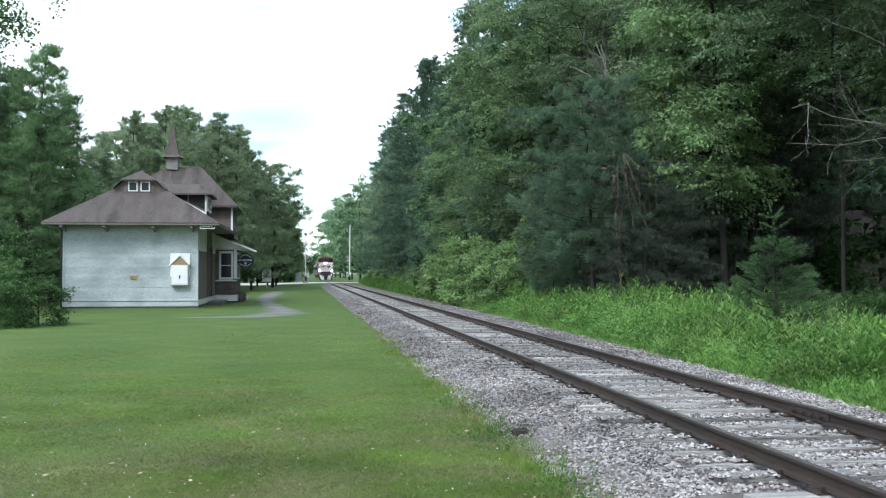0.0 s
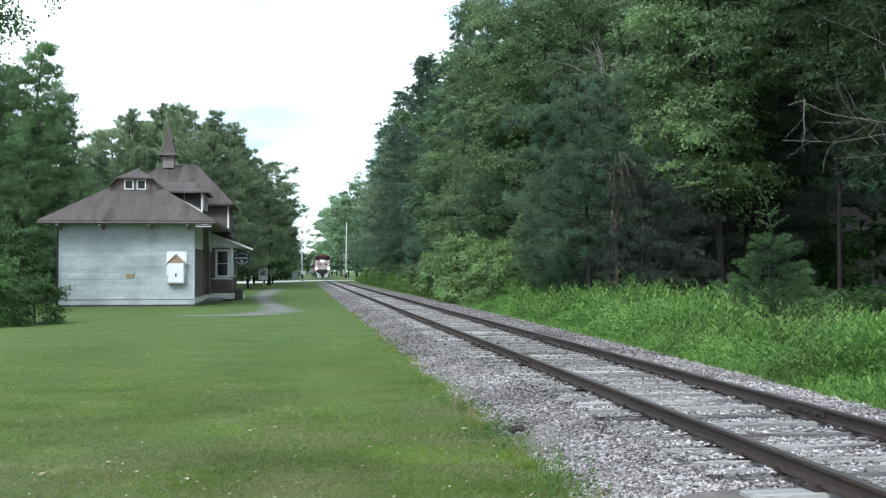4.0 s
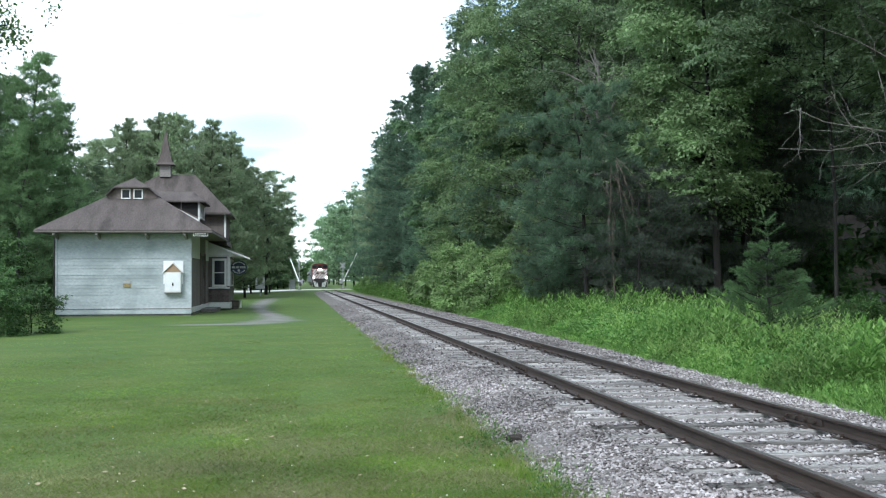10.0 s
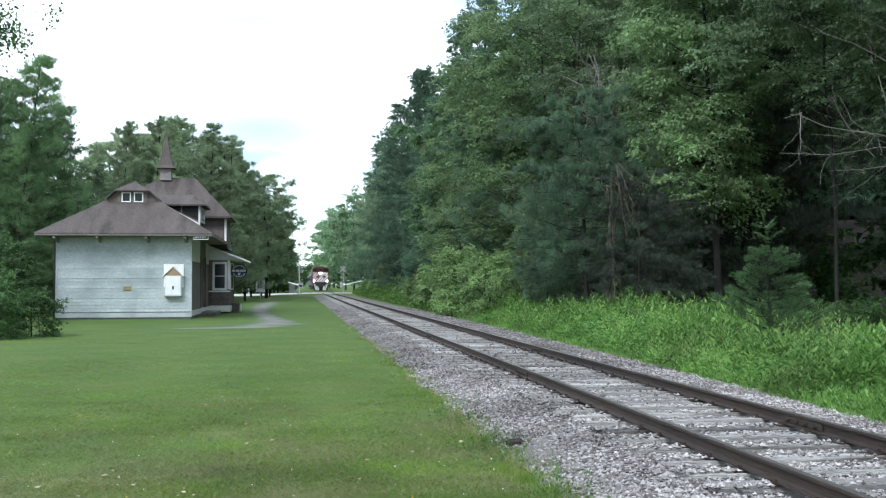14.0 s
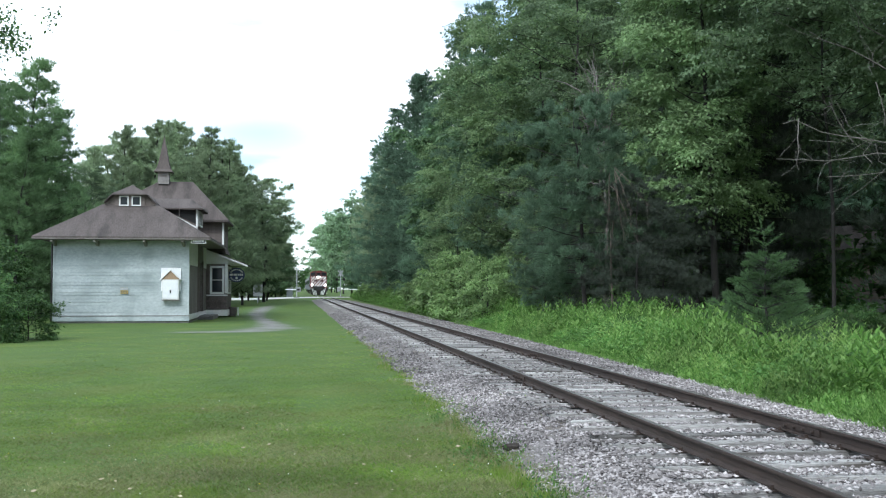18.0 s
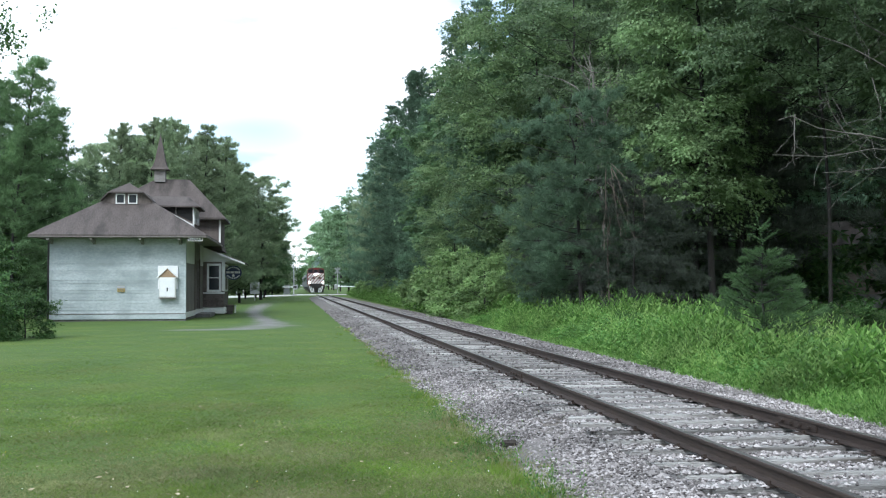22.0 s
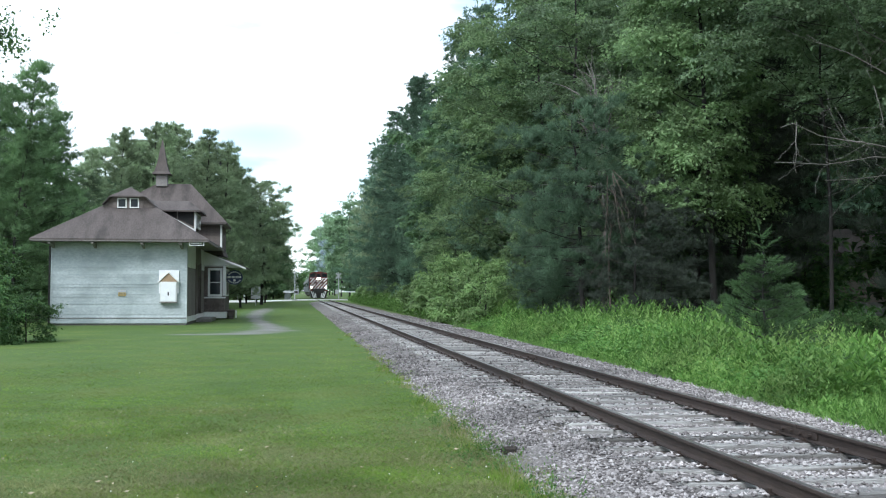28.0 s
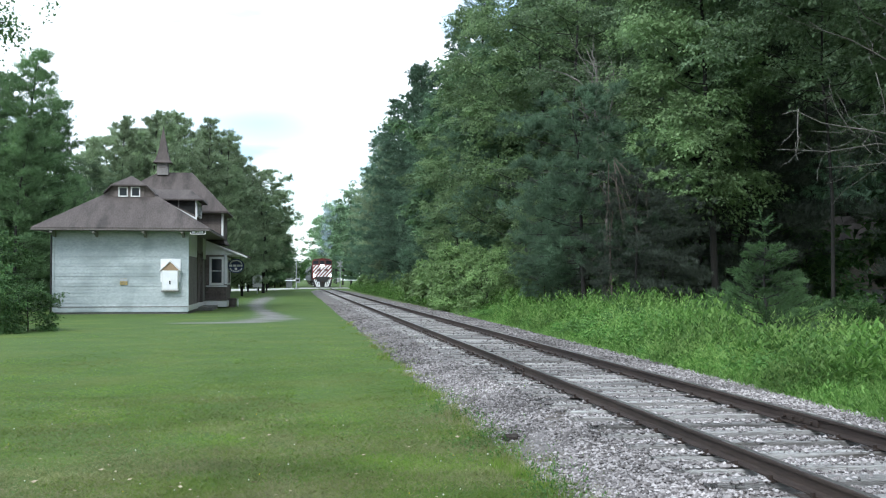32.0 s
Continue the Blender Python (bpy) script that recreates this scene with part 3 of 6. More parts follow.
def build_bed():
    prof = list(zip(BED_X, BED_Z))
    ys = np.concatenate([np.arange(-60, 0, 4.0), np.arange(0, 60, 0.8), np.arange(60, 240, 4.0), [300, 400, FAR_END]])
    g = np.random.default_rng(3)
    v = []
    for y in ys:
        for x, z in prof:
            v.append((TRACK_X + x + g.normal(0, 0.05), y, z + g.normal(0, 0.008)))
    n, m = len(ys), len(prof)
    i, j = np.meshgrid(np.arange(n - 1), np.arange(m - 1), indexing="ij")
    f = np.stack([i * m + j, i * m + j + 1, (i + 1) * m + j + 1, (i + 1) * m + j], -1).reshape(-1, 4)
    ob = new("ballast_bed", raw_mesh("ballast_bed", v, f, (M_BALLAST,)))
    return tagged(ob, "grey crushed stone bed under the railway track", "ballast", kind="structure")


def rail_profile(s):
    """Half head, web and foot of a rail, mirrored."""
    h = [(0.031, 0.0), (0.031, -0.018), (0.026, -0.029), (0.009, -0.036), (0.007, -0.094), (0.022, -0.104), (0.058, -0.113), (0.058, -0.122)]
    return [(s * x, z) for x, z in h]


def build_rail(name, x, joint_y, label):
    ob = thing(name, x, 0, RAIL_TOP, label=label, category="rail", group="rails of the track", kind="structure")
    right, left = rail_profile(1), rail_profile(-1)
    outline = [(-0.026, 0.005), (0.026, 0.005)] + right + left[::-1]
    y = joint_y - 11.89 * 8
    while y < FAR_END:
        a, b = max(y + 0.006, -60.0), min(y + 11.884, FAR_END)
        if y > 250:
            b = FAR_END
        if b > a:
            part("rail_length", prism(outline, "y", a, b), M_RAIL, ob)
            part("running_surface", prism([(-0.023, 0.0056), (0.023, 0.0056), (0.027, 0.003), (-0.027, 0.003)][::-1], "y", a, b), M_RAIL_TOP, ob)
        if 1 < y < 120:
            for s in (-1, 1):
                bar = part("joint_bar", box(s * 0.014 - 0.012, s * 0.014 + 0.012, y - 0.40, y + 0.40, -0.098, -0.030, 0.005), M_RAIL, ob)
                for k in range(4):
                    yb = y + (k - 1.5) * 0.19
                    part("bolt", rod((s * 0.02, yb, -0.064), (s * 0.056, yb, -0.064), 0.019, 0.016, 6), M_RAIL, bar)
        y += 11.89 if y <= 250 else 1e9
    return ob


def build_track():
    bed = build_bed()
    half = GAUGE / 2 + 0.031
    build_rail("rail_near", TRACK_X - half, JOINT_NEAR, "rusty brown steel rail with a bolted joint")
    build_rail("rail_far", TRACK_X + half, JOINT_FAR, "rusty brown steel rail with a worn top")
    # crossties: one by one near, joined further off
    ties = thing("crossties", TRACK_X, 0, 0, label="weathered grey wooden crossties bedded in crushed stone", category="crossties", kind="structure")
    g = random.Random(8)
    shapes = []
    for k in range(5):
        bm = box(-1.30 - g.uniform(-0.06, 0.05), 1.30 + g.uniform(-0.06, 0.05), -0.105, 0.105, -0.15, 0.0, 0.012)
        for v in bm.verts:
            v.co += Vector((g.gauss(0, 0.01), g.gauss(0, 0.006), g.gauss(0, 0.005)))
        me = bpy.data.meshes.new("tie")
        bm.to_mesh(me)
        bm.free()
        me.materials.append(M_TIE)
        shapes.append(me)
    far = bmesh.new()
    for n, y in enumerate(TIE_Y):
        y = float(y)
        if n < 210:
            ob = new("tie", shapes[g.randrange(5)])
            ob.parent = ties
            ob.matrix_basis = pose(g.gauss(0, 0.03), y, TIE_TOP + g.gauss(0, 0.006) - 0.004, 0, g.gauss(0, 0.15), g.gauss(0, 1.0))
            for s in (-1, 1):
                if n < 60:
                    plate = part("tie_plate", box(s * half - 0.13, s * half + 0.13, y - 0.09, y + 0.09, TIE_TOP, TIE_TOP + 0.010), M_RAIL, ties)
                    for q in (-1, 1):
                        part("spike", box(s * half + q * 0.072 - 0.014, s * half + q * 0.072 + 0.014, y + q * 0.04 - 0.012, y + q * 0.04 + 0.012, TIE_TOP + 0.012, TIE_TOP + 0.045), M_RAIL, plate)
        else:
            box(-1.3, 1.3, y - 0.105, y + 0.105, TIE_TOP - 0.15, TIE_TOP - 0.004, bm=far)
    for k in range(100):
        box(-1.3, 1.3, 1.4 - k * 0.6, 1.61 - k * 0.6, TIE_TOP - 0.15, TIE_TOP - 0.004, bm=far)
    tagged(part("far_ties", far, M_TIE, ties), kind="stuff")


JOINT_NEAR, JOINT_FAR = 16.4, 10.05
build_track()


# ---- the station ----
def window(parent, x0, x1, z0, z1, y, panes=(1, 2), name="window", frame=0.07, face="y"):
    """A framed window on a face looking along -y (or, turned, along +x)."""
    def bx(a0, a1, d0, d1, b0, b1):
        return box(a0, a1, y + d0, y + d1, b0, b1) if face == "y" else box(y - d1, y - d0, a0, a1, b0, b1)
    w = part(name, bx(x0, x1, 0.03, 0.06, z0, z1), M_DARK, parent)
    for a0, a1, b0, b1 in ((x0 - frame, x0, z0 - frame, z1 + frame), (x1, x1 + frame, z0 - frame, z1 + frame), (x0, x1, z1, z1 + frame), (x0, x1, z0 - frame, z0)):
        part("window_frame", bx(a0, a1, -0.035, 0.05, b0, b1), M_TRIM, w)
    nx, nz = panes
    for i in range(nx):
        for j in range(nz):
            a0, a1 = x0 + (x1 - x0) * i / nx, x0 + (x1 - x0) * (i + 1) / nx
            b0, b1 = z0 + (z1 - z0) * j / nz, z0 + (z1 - z0) * (j + 1) / nz
            part("pane", bx(a0 + 0.015, a1 - 0.015, 0.012, 0.02, b0 + 0.015, b1 - 0.015), M_GLASS, w)
    for j in range(1, nz):
        b = z0 + (z1 - z0) * j / nz
        part("glazing_bar", bx(x0, x1, -0.012, 0.03, b - 0.022, b + 0.022), M_TRIM, w)
    for i in range(1, nx):
        a = x0 + (x1 - x0) * i / nx
        part("glazing_bar", bx(a - 0.022, a + 0.022, -0.012, 0.03, z0, z1), M_TRIM, w)
    return w


def roof_planes(faces, thick, name, material, parent, label=""):
    bm = bmesh.new()
    for f in faces:
        slab(f, thick, bm)
    return part(name, bm, material, parent, label)


def build_station():
    st = thing("station_building", -8.1, 51.8, 0, label="weathered white clapboard railway station with brown hip roofs and small spire",
               category="building")
    W, E, D, EV = -3.1, 3.1, 9.9, 4.0
    # freight house walls
    front = part("front_wall", box(W, E, 0.03, 0.2, 0.12, EV), M_WHITE, st, "white painted clapboard end wall")
    step = 0.157
    n = int((EV - 0.42) / step)
    bm = prism([(0.03, 0), (0.03, step + 0.02), (0.014, step + 0.02), (-0.006, 0)], "x", W + 0.06, E - 0.06)
    me = bpy.data.meshes.new("clapboard")
    bmesh.ops.recalc_face_normals(bm, faces=bm.faces)
    bm.to_mesh(me)
    bm.free()
    me.materials.append(M_WHITE)
    for i in range(n + 1):
        ob = new("clapboard", me)
        ob.parent = front
        ob.matrix_basis = pose(0, random.gauss(0, 0.0015), 0.36 + i * step, random.gauss(0, 0.15))
    part("skirt_board", box(W, E, -0.032, 0.02, 0.09, 0.32, 0.006), M_WHITE, st)
    part("drip_cap", box(W - 0.01, E + 0.01, -0.05, 0.03, 0.325, 0.355, 0.006), M_GREYWOOD, st)
    for x in (W, E - 0.09):
        part("corner_board", box(x, x + 0.09, -0.03, 0.03, 0.12, EV), M_WHITE, st)
    part("frieze_board", box(W, E, -0.028, 0.03, EV - 0.2, EV), M_WHITE, st)
    part("foundation", box(W + 0.02, E - 0.02, 0.03, D, 0, 0.12), M_STONE, st)
    part("rear_wall", box(W, W + 0.17, 0.2, D + 4.2, 0.12, EV), M_WHITE, st)
    part("floor", box(W + 0.17, E - 0.17, 0.2, D, 0.13, 0.22), M_GREYWOOD, st)
    # track side: grey boards, pale frieze, freight door set back
    side = part("track_side_wall", box(E - 0.17, E - 0.03, 0.2, 4.6, 0.4, EV), M_GREYWOOD, st, "weathered grey boarded wall")
    part("track_side_wall", box(E - 0.17, E - 0.03, 7.4, D, 0.4, EV), M_GREYWOOD, st)
    part("wall_over_door", box(E - 0.17, E - 0.03, 4.6, 7.4, 3.0, EV), M_GREYWOOD, st)
    part("pale_frieze", box(E - 0.028, E, 0.2, 4.4, 2.75, EV), M_TRIM, st, "pale painted upper wall")
    part("pale_frieze", box(E - 0.028, E, 8.0, D, 2.75, EV), M_TRIM, st, "pale painted upper wall")
    for i in range(28):
        y = 0.25 + i * 0.155
        if y < 4.5:
            part("wall_board", box(E - 0.03, E - 0.006, y, y + 0.147, 0.4, 2.72), M_GREYWOOD, side)
    door = part("freight_door", box(E - 0.22, E - 0.14, 4.6, 7.4, 0.4, 3.0), M_GREYWOOD, st, "dark grey sliding freight door")
    for i in range(9):
        part("door_board", box(E - 0.14, E - 0.125, 4.62 + i * 0.308, 4.90 + i * 0.308, 0.42, 2.98), M_SHINGLE, door)
    part("door_post", box(E - 0.12, E + 0.03, 4.45, 4.6, 0.4, 3.1), M_SHINGLE, st)
    part("door_post", box(E - 0.12, E + 0.03, 7.4, 7.55, 0.4, 3.1), M_SHINGLE, st)
    part("side_skirt", box(E - 0.1, E + 0.02, 0.03, D, 0.14, 0.40), M_TRIM, st)
    part("loading_step", box(E, E + 0.75, 4.9, 8.6, 0.0, 0.2, 0.02), M_STONE, st)
    # lower roof, a hip with wide eaves
    x0, x1, y0, ym, y1, ze, zr = -3.85, 4.12, -1.0, 3.0, 12.2, 4.02, 6.52
    xr = 0.1
    low = roof_planes([[(x0, y0, ze), (x1, y0, ze), (xr, ym, zr)],
                       [(x1, y0, ze), (x1, y1, ze), (xr, y1, zr), (xr, ym, zr)],
                       [(x0, y1, ze), (x0, y0, ze), (xr, ym, zr), (xr, y1, zr)]], 0.11, "lower_roof", M_ROOF, st, "stained brown shingled hip roof")
    part("front_fascia", box(x0, x1, y0 - 0.02, y0, ze - 0.12, ze - 0.07), M_GREYWOOD, low)
    part("side_fascia", box(x1, x1 + 0.02, y0, y1 - 1.6, ze - 0.13, ze - 0.06), M_GREYWOOD, low)
    part("soffit", box(x0 + 0.02, x1 - 0.02, y0 + 0.02, 0.0, ze - 0.14, ze - 0.115), M_GREYWOOD, low)
    part("soffit", box(E, x1 - 0.02, 0.0, y1 - 1.7, ze - 0.14, ze - 0.115), M_CUPOLA, low)
    for x in (-3.0, -1.1, 1.1, 2.85):
        part("rafter_end", prism([(y0 + 0.05, ze - 0.16), (0.0, ze - 0.16), (0.0, ze - 0.42), (y0 + 0.5, ze - 0.28), (y0 + 0.05, ze - 0.24)], "x", x - 0.06, x + 0.06), M_CUPOLA, st)
    # front dormer with two small windows and a flared roof
    dx, dy = 0.12, 1.55
    dorm = part("front_dormer", box(dx - 0.7, dx + 0.7, dy, dy + 2.2, 5.3, 6.22), M_SHINGLE, st, "dark shingled roof dormer")
    for s in (-1, 1):
        part("dormer_wing", prism([(dx + s * 0.7, 5.5), (dx + s * 1.22, 5.72), (dx + s * 0.7, 6.2)], "y", dy + 0.05, dy + 1.6), M_SHINGLE, dorm)
        window(dorm, dx + s * 0.29 - 0.17, dx + s * 0.29 + 0.17, 5.68, 6.06, dy - 0.03, (1, 1), "dormer_window", 0.05)
    roof_planes([[(dx - 0.83, dy - 0.25, 6.2), (dx + 0.83, dy - 0.25, 6.2), (dx, dy + 0.75, 6.72)],
                 [(dx + 0.83, dy - 0.25, 6.2), (dx + 0.83, dy + 2.2, 6.2), (dx, dy + 2.4, 6.72), (dx, dy + 0.75, 6.72)],
                 [(dx - 0.83, dy + 2.2, 6.2), (dx - 0.83, dy - 0.25, 6.2), (dx, dy + 0.75, 6.72), (dx, dy + 2.4, 6.72)],
                 [(dx + 0.83, dy - 0.25, 6.2), (dx + 1.2, dy - 0.15, 5.82), (dx + 1.2, dy + 1.5, 5.82), (dx + 0.83, dy + 2.2, 6.2)],
                 [(dx - 0.83, dy + 2.2, 6.2), (dx - 1.2, dy + 1.5, 5.82), (dx - 1.2, dy - 0.15, 5.82), (dx - 0.83, dy - 0.25, 6.2)]],
                0.06, "dormer_roof", M_ROOF, dorm)
    # dormer over the track side
    ys, ye = 4.6, 7.4
    sd = part("side_dormer", box(1.2, 3.0, ys, ye, 4.7, 5.74), M_SHINGLE, st, "dark shingled side dormer")
    window(sd, ys + 0.3, ye - 0.3, 4.95, 5.6, 3.06, (3, 1), "dormer_window", 0.06, face="x")
    part("corner_trim", box(2.98, 3.06, ys - 0.03, ys + 0.1, 4.7, 5.74), M_TRIM, sd)
    part("dark_cheek", prism([(1.4, 5.7), (2.95, 5.7), (2.95, 4.95)], "y", ys - 0.02, ys), M_DARK, sd)
    part("rake_trim", prism([(1.55, 5.55), (1.62, 5.55), (3.06, 4.78), (3.0, 4.72)], "y", ys - 0.05, ys - 0.02), M_TRIM, sd)
    part("cheek_trim", box(2.1, 2.16, ys - 0.025, ys, 5.2, 5.74), M_GREYWOOD, sd)
    roof_planes([[(-0.5, ys - 0.35, 5.76), (3.35, ys - 0.35, 5.76), (2.6, ys + 1.3, 6.36), (-0.5, ys + 1.3, 6.36)],
                 [(3.35, ys - 0.35, 5.76), (3.35, ye + 0.35, 5.76), (2.6, ys + 1.3, 6.36)],
                 [(3.35, ye + 0.35, 5.76), (-0.5, ye + 0.35, 5.76), (-0.5, ys + 1.3, 6.36), (2.6, ys + 1.3, 6.36)]], 0.08, "dormer_roof", M_ROOF, sd)
    # two-storey block
    up = part("upper_storey", box(-3.3, 4.0, 10.3, 14.2, 3.75, 5.55), M_SHINGLE, st, "brown shingled upper storey")
    for z in np.arange(3.8, 5.5, 0.16):
        part("shingle_course", prism([(0, 0), (0, 0.165), (-0.006, 0.165), (-0.022, 0)], "x", 2.6, 3.98), M_SHINGLE, up).matrix_basis = pose(0, 10.3, float(z))
    part("corner_board", box(3.92, 4.03, 10.24, 10.36, 3.75, 5.55), M_TRIM, up)
    part("lower_storey", box(-3.1, 3.1, 9.9, 14.2, 0.1, 3.75), M_GREYWOOD, st)
    part("flared_skirt", prism([(3.0, 3.72), (4.15, 3.62), (4.05, 3.9), (3.0, 4.0)], "y", 10.1, 14.2), M_SHINGLE, up)
    ex0, ex1, ey0, ey1, ez = -3.55, 4.30, 9.7, 14.8, 5.50
    rx0, rx1, ry, rz = 0.17, 2.08, 12.25, 7.88
    upper = roof_planes([[(ex0, ey0, ez), (ex1, ey0, ez), (rx1, ry, rz), (rx0, ry, rz)],
                         [(ex1, ey0, ez), (ex1, ey1, ez), (rx1, ry, rz)],
                         [(ex1, ey1, ez), (ex0, ey1, ez), (rx0, ry, rz), (rx1, ry, rz)],
                         [(ex0, ey1, ez), (ex0, ey0, ez), (rx0, ry, rz)]], 0.1, "upper_roof", M_ROOF, st, "brown shingled hip roof")
    part("upper_soffit", box(ex0 + 0.05, ex1 - 0.05, ey0 + 0.05, ey1 - 0.05, ez - 0.13, ez - 0.105), M_GREYWOOD, upper)
    # cupola and spire
    cx, cy = 0.43, 12.2
    cup = part("cupola", box(cx - 0.31, cx + 0.31, cy - 0.31, cy + 0.31, 7.7, 8.46), M_CUPOLA, st, "small pale louvred cupola")
    for k in range(4):
        part("louvre", box(cx - 0.2, cx + 0.2, cy - 0.335, cy - 0.305, 8.10 + k * 0.09, 8.15 + k * 0.09), M_GREYWOOD, cup)
    bm = bmesh.new()
    rings = [(0.54, 8.40), (0.40, 8.58), (0.27, 9.04), (0.12, 9.9), (0.015, 10.48)]
    prev = None
    for r, z in rings:
        cur = [bm.verts.new((cx + sx * r, cy + sy * r, z)) for sx, sy in ((-1, -1), (1, -1), (1, 1), (-1, 1))]
        if prev:
            for i in range(4):
                bm.faces.new((prev[i], prev[(i + 1) % 4], cur[(i + 1) % 4], cur[i]))
        else:
            bm.faces.new(cur[::-1])
        prev = cur
    bm.faces.new(prev)
    part("spire", bm, M_ROOF, st, "tapering brown shingled spire")
    part("finial", rod((cx, cy, 10.46), (cx, cy, 10.6), 0.02, 0.008), M_BLACK, st)
    # ticket bay with its window and pent canopy
    bay = part("ticket_bay", box(3.1, 4.25, 9.82, 13.4, 0.45, 3.1), M_SHINGLE, st, "projecting ticket bay, dark shingles below the sills")
    part("bay_skirt", box(3.08, 4.3, 9.78, 13.44, 0.08, 0.42, 0.01), M_TRIM, bay)
    for i in range(7):
        for k in range(8):
            x = 3.12 + k * 0.14 + (i % 2) * 0.05
            part("shingle", box(x, min(x + 0.132, 4.25), 9.795 + 0.002 * (k % 3), 9.825, 0.46 + i * 0.13, 0.585 + i * 0.13), M_SHINGLE, bay)
    window(bay, 3.42, 3.98, 1.42, 2.78, 9.8, (1, 2), "bay_window", 0.12)
    part("bay_corner_post", box(4.13, 4.28, 9.78, 9.93, 1.35, 3.0), M_TRIM, bay)
    part("bay_sill", box(3.1, 4.3, 9.74, 9.84, 1.2, 1.28), M_TRIM, bay)
    window(bay, 10.3, 12.9, 1.42, 2.78, 4.26, (2, 2), "bay_window", 0.1, face="x")
    can = part("canopy_end", prism([(3.1, 3.05), (4.9, 3.05), (3.1, 3.82)], "y", 9.72, 9.78), M_TRIM, st, "pale boarded canopy end")
    part("canopy_roof", slab([(3.0, 9.5, 3.9), (5.4, 9.5, 2.98), (5.4, 14.5, 2.98), (3.0, 14.5, 3.9)], 0.09), M_ROOF, can)
    part("canopy_edge", slab([(3.0, 9.47, 3.86), (5.42, 9.47, 2.93), (5.42, 9.5, 2.93), (3.0, 9.5, 3.86)], 0.1), M_TRIM, can)
    part("canopy_ceiling", box(3.1, 5.0, 9.78, 14.3, 3.0, 3.04), M_TRIM, can)
    part("dark_recess", box(3.1, 4.1, 10.25, 10.29, 3.6, 3.78), M_DARK, can)
    # downpipe at the far corner
    part("downpipe", rod((W - 0.06, 0.02, 0.1), (W - 0.06, 0.02, 3.7), 0.045), M_BLACK, st, "dark metal downpipe")
    # hanging name board under the eave
    return st


station = build_station()


def build_name_board():
    ob = thing("name_board", -4.50, 50.9, 3.84, label="small black name board with white border hanging under the eave", category="sign")
    part("board", box(-0.33, 0.33, -0.015, 0.015, -0.1, 0.1, 0.004), M_BLACK, ob)
    for a, b, c, d in ((-0.34, 0.34, 0.09, 0.115), (-0.34, 0.34, -0.115, -0.09), (-0.34, -0.315, -0.09, 0.09), (0.315, 0.34, -0.09, 0.09)):
        part("border", box(a, b, -0.022, 0.018, c, d), M_SIGNWHITE, ob)
    bars(ob, -0.26, 0.26, -0.018, -0.05, 0.05, 1, M_SIGNWHITE, 3)
    for x in (-0.26, 0.26):
        part("hanger", rod((x, 0, 0.1), (x, 0, 0.19), 0.008, n=6), M_BLACK, ob)


def build_notice_case():
    ob = thing("notice_case", -5.83, 51.76, 1.1, label="white wall notice case with a wooden gabled top", category="notice case")
    part("backing_board", box(-0.46, 0.46, -0.012, 0.012, 0.4, 1.50), M_SIGNWHITE, ob, "bare white painted board")
    part("case", box(-0.38, 0.38, -0.22, -0.012, 0.0, 0.95, 0.01), M_TRIM, ob)
    case_door = part("case_door", box(-0.34, 0.34, -0.245, -0.22, 0.04, 0.9, 0.006), M_SIGNWHITE, ob, "clean white door")
    part("handle", box(-0.03, 0.03, -0.27, -0.245, 0.30, 0.46), M_BLACK, case_door)
    part("bottom_shelf", box(-0.40, 0.40, -0.25, -0.01, -0.04, 0.0), M_GREYWOOD, ob)
    part("gable", prism([(-0.42, 0.95), (0.42, 0.95), (0, 1.36)], "y", -0.22, -0.02), M_WOOD, ob, "varnished wooden gable")
    for s in (-1, 1):
        part("gable_roof", prism([(0, 1.36), (0, 1.41), (s * 0.5, 0.95), (s * 0.47, 0.91)], "y", -0.28, 0.0), M_TRIM, ob)


def build_plate():
    ob = thing("wall_plate", -7.97, 51.77, 1.5, label="small yellowed notice plate on the clapboards", category="plate")
    part("plate", box(-0.17, 0.17, -0.018, 0.004, -0.13, 0.16, 0.004), M_BRASS, ob)
    part("plate_head", box(-0.17, 0.17, -0.03, -0.018, 0.04, 0.15), M_GREYSIGN, ob)
    bars(ob, -0.14, 0.14, -0.018, -0.11, 0.02, 3, M_GREYWOOD, 5)


def build_blue_sign():
    ob = thing("hanging_sign", -3.40, 63.0, 2.40, label="round dark blue sign with white lettering hanging under the canopy", category="sign")
    pts = [(0.47 * math.cos(a), 0.42 * math.sin(a)) for a in np.linspace(0, 2 * math.pi, 28, endpoint=False)]
    board = part("sign_board", prism(pts, "y", -0.03, 0.03), M_BLUE, ob)
    # a ring of short strokes round an illegible middle line
    for k in range(22):
        a = 2 * math.pi * k / 22
        if abs(math.sin(a)) < 0.35:
            continue
        bm = box(-0.035, 0.035, -0.038, -0.03, -0.035, 0.035)
        bmesh.ops.rotate(bm, verts=bm.verts, cent=(0, 0, 0), matrix=Matrix.Rotation(-a, 3, "Y"))
        bmesh.ops.translate(bm, verts=bm.verts, vec=(0.37 * math.cos(a), 0, 0.32 * math.sin(a)))
        part("text_bar", bm, M_SIGNWHITE, board)
    bars(board, -0.40, 0.40, -0.03, -0.08, 0.12, 1, M_SIGNWHITE, 2)
    part("emblem", rod((0, -0.04, -0.17), (0, -0.03, -0.17), 0.08, n=12), M_SIGNWHITE, board)
    for x in (-0.25, 0.25):
        part("hanger", rod((x, 0, 0.36), (x, 0, 0.72), 0.012, n=6), M_BLACK, ob)


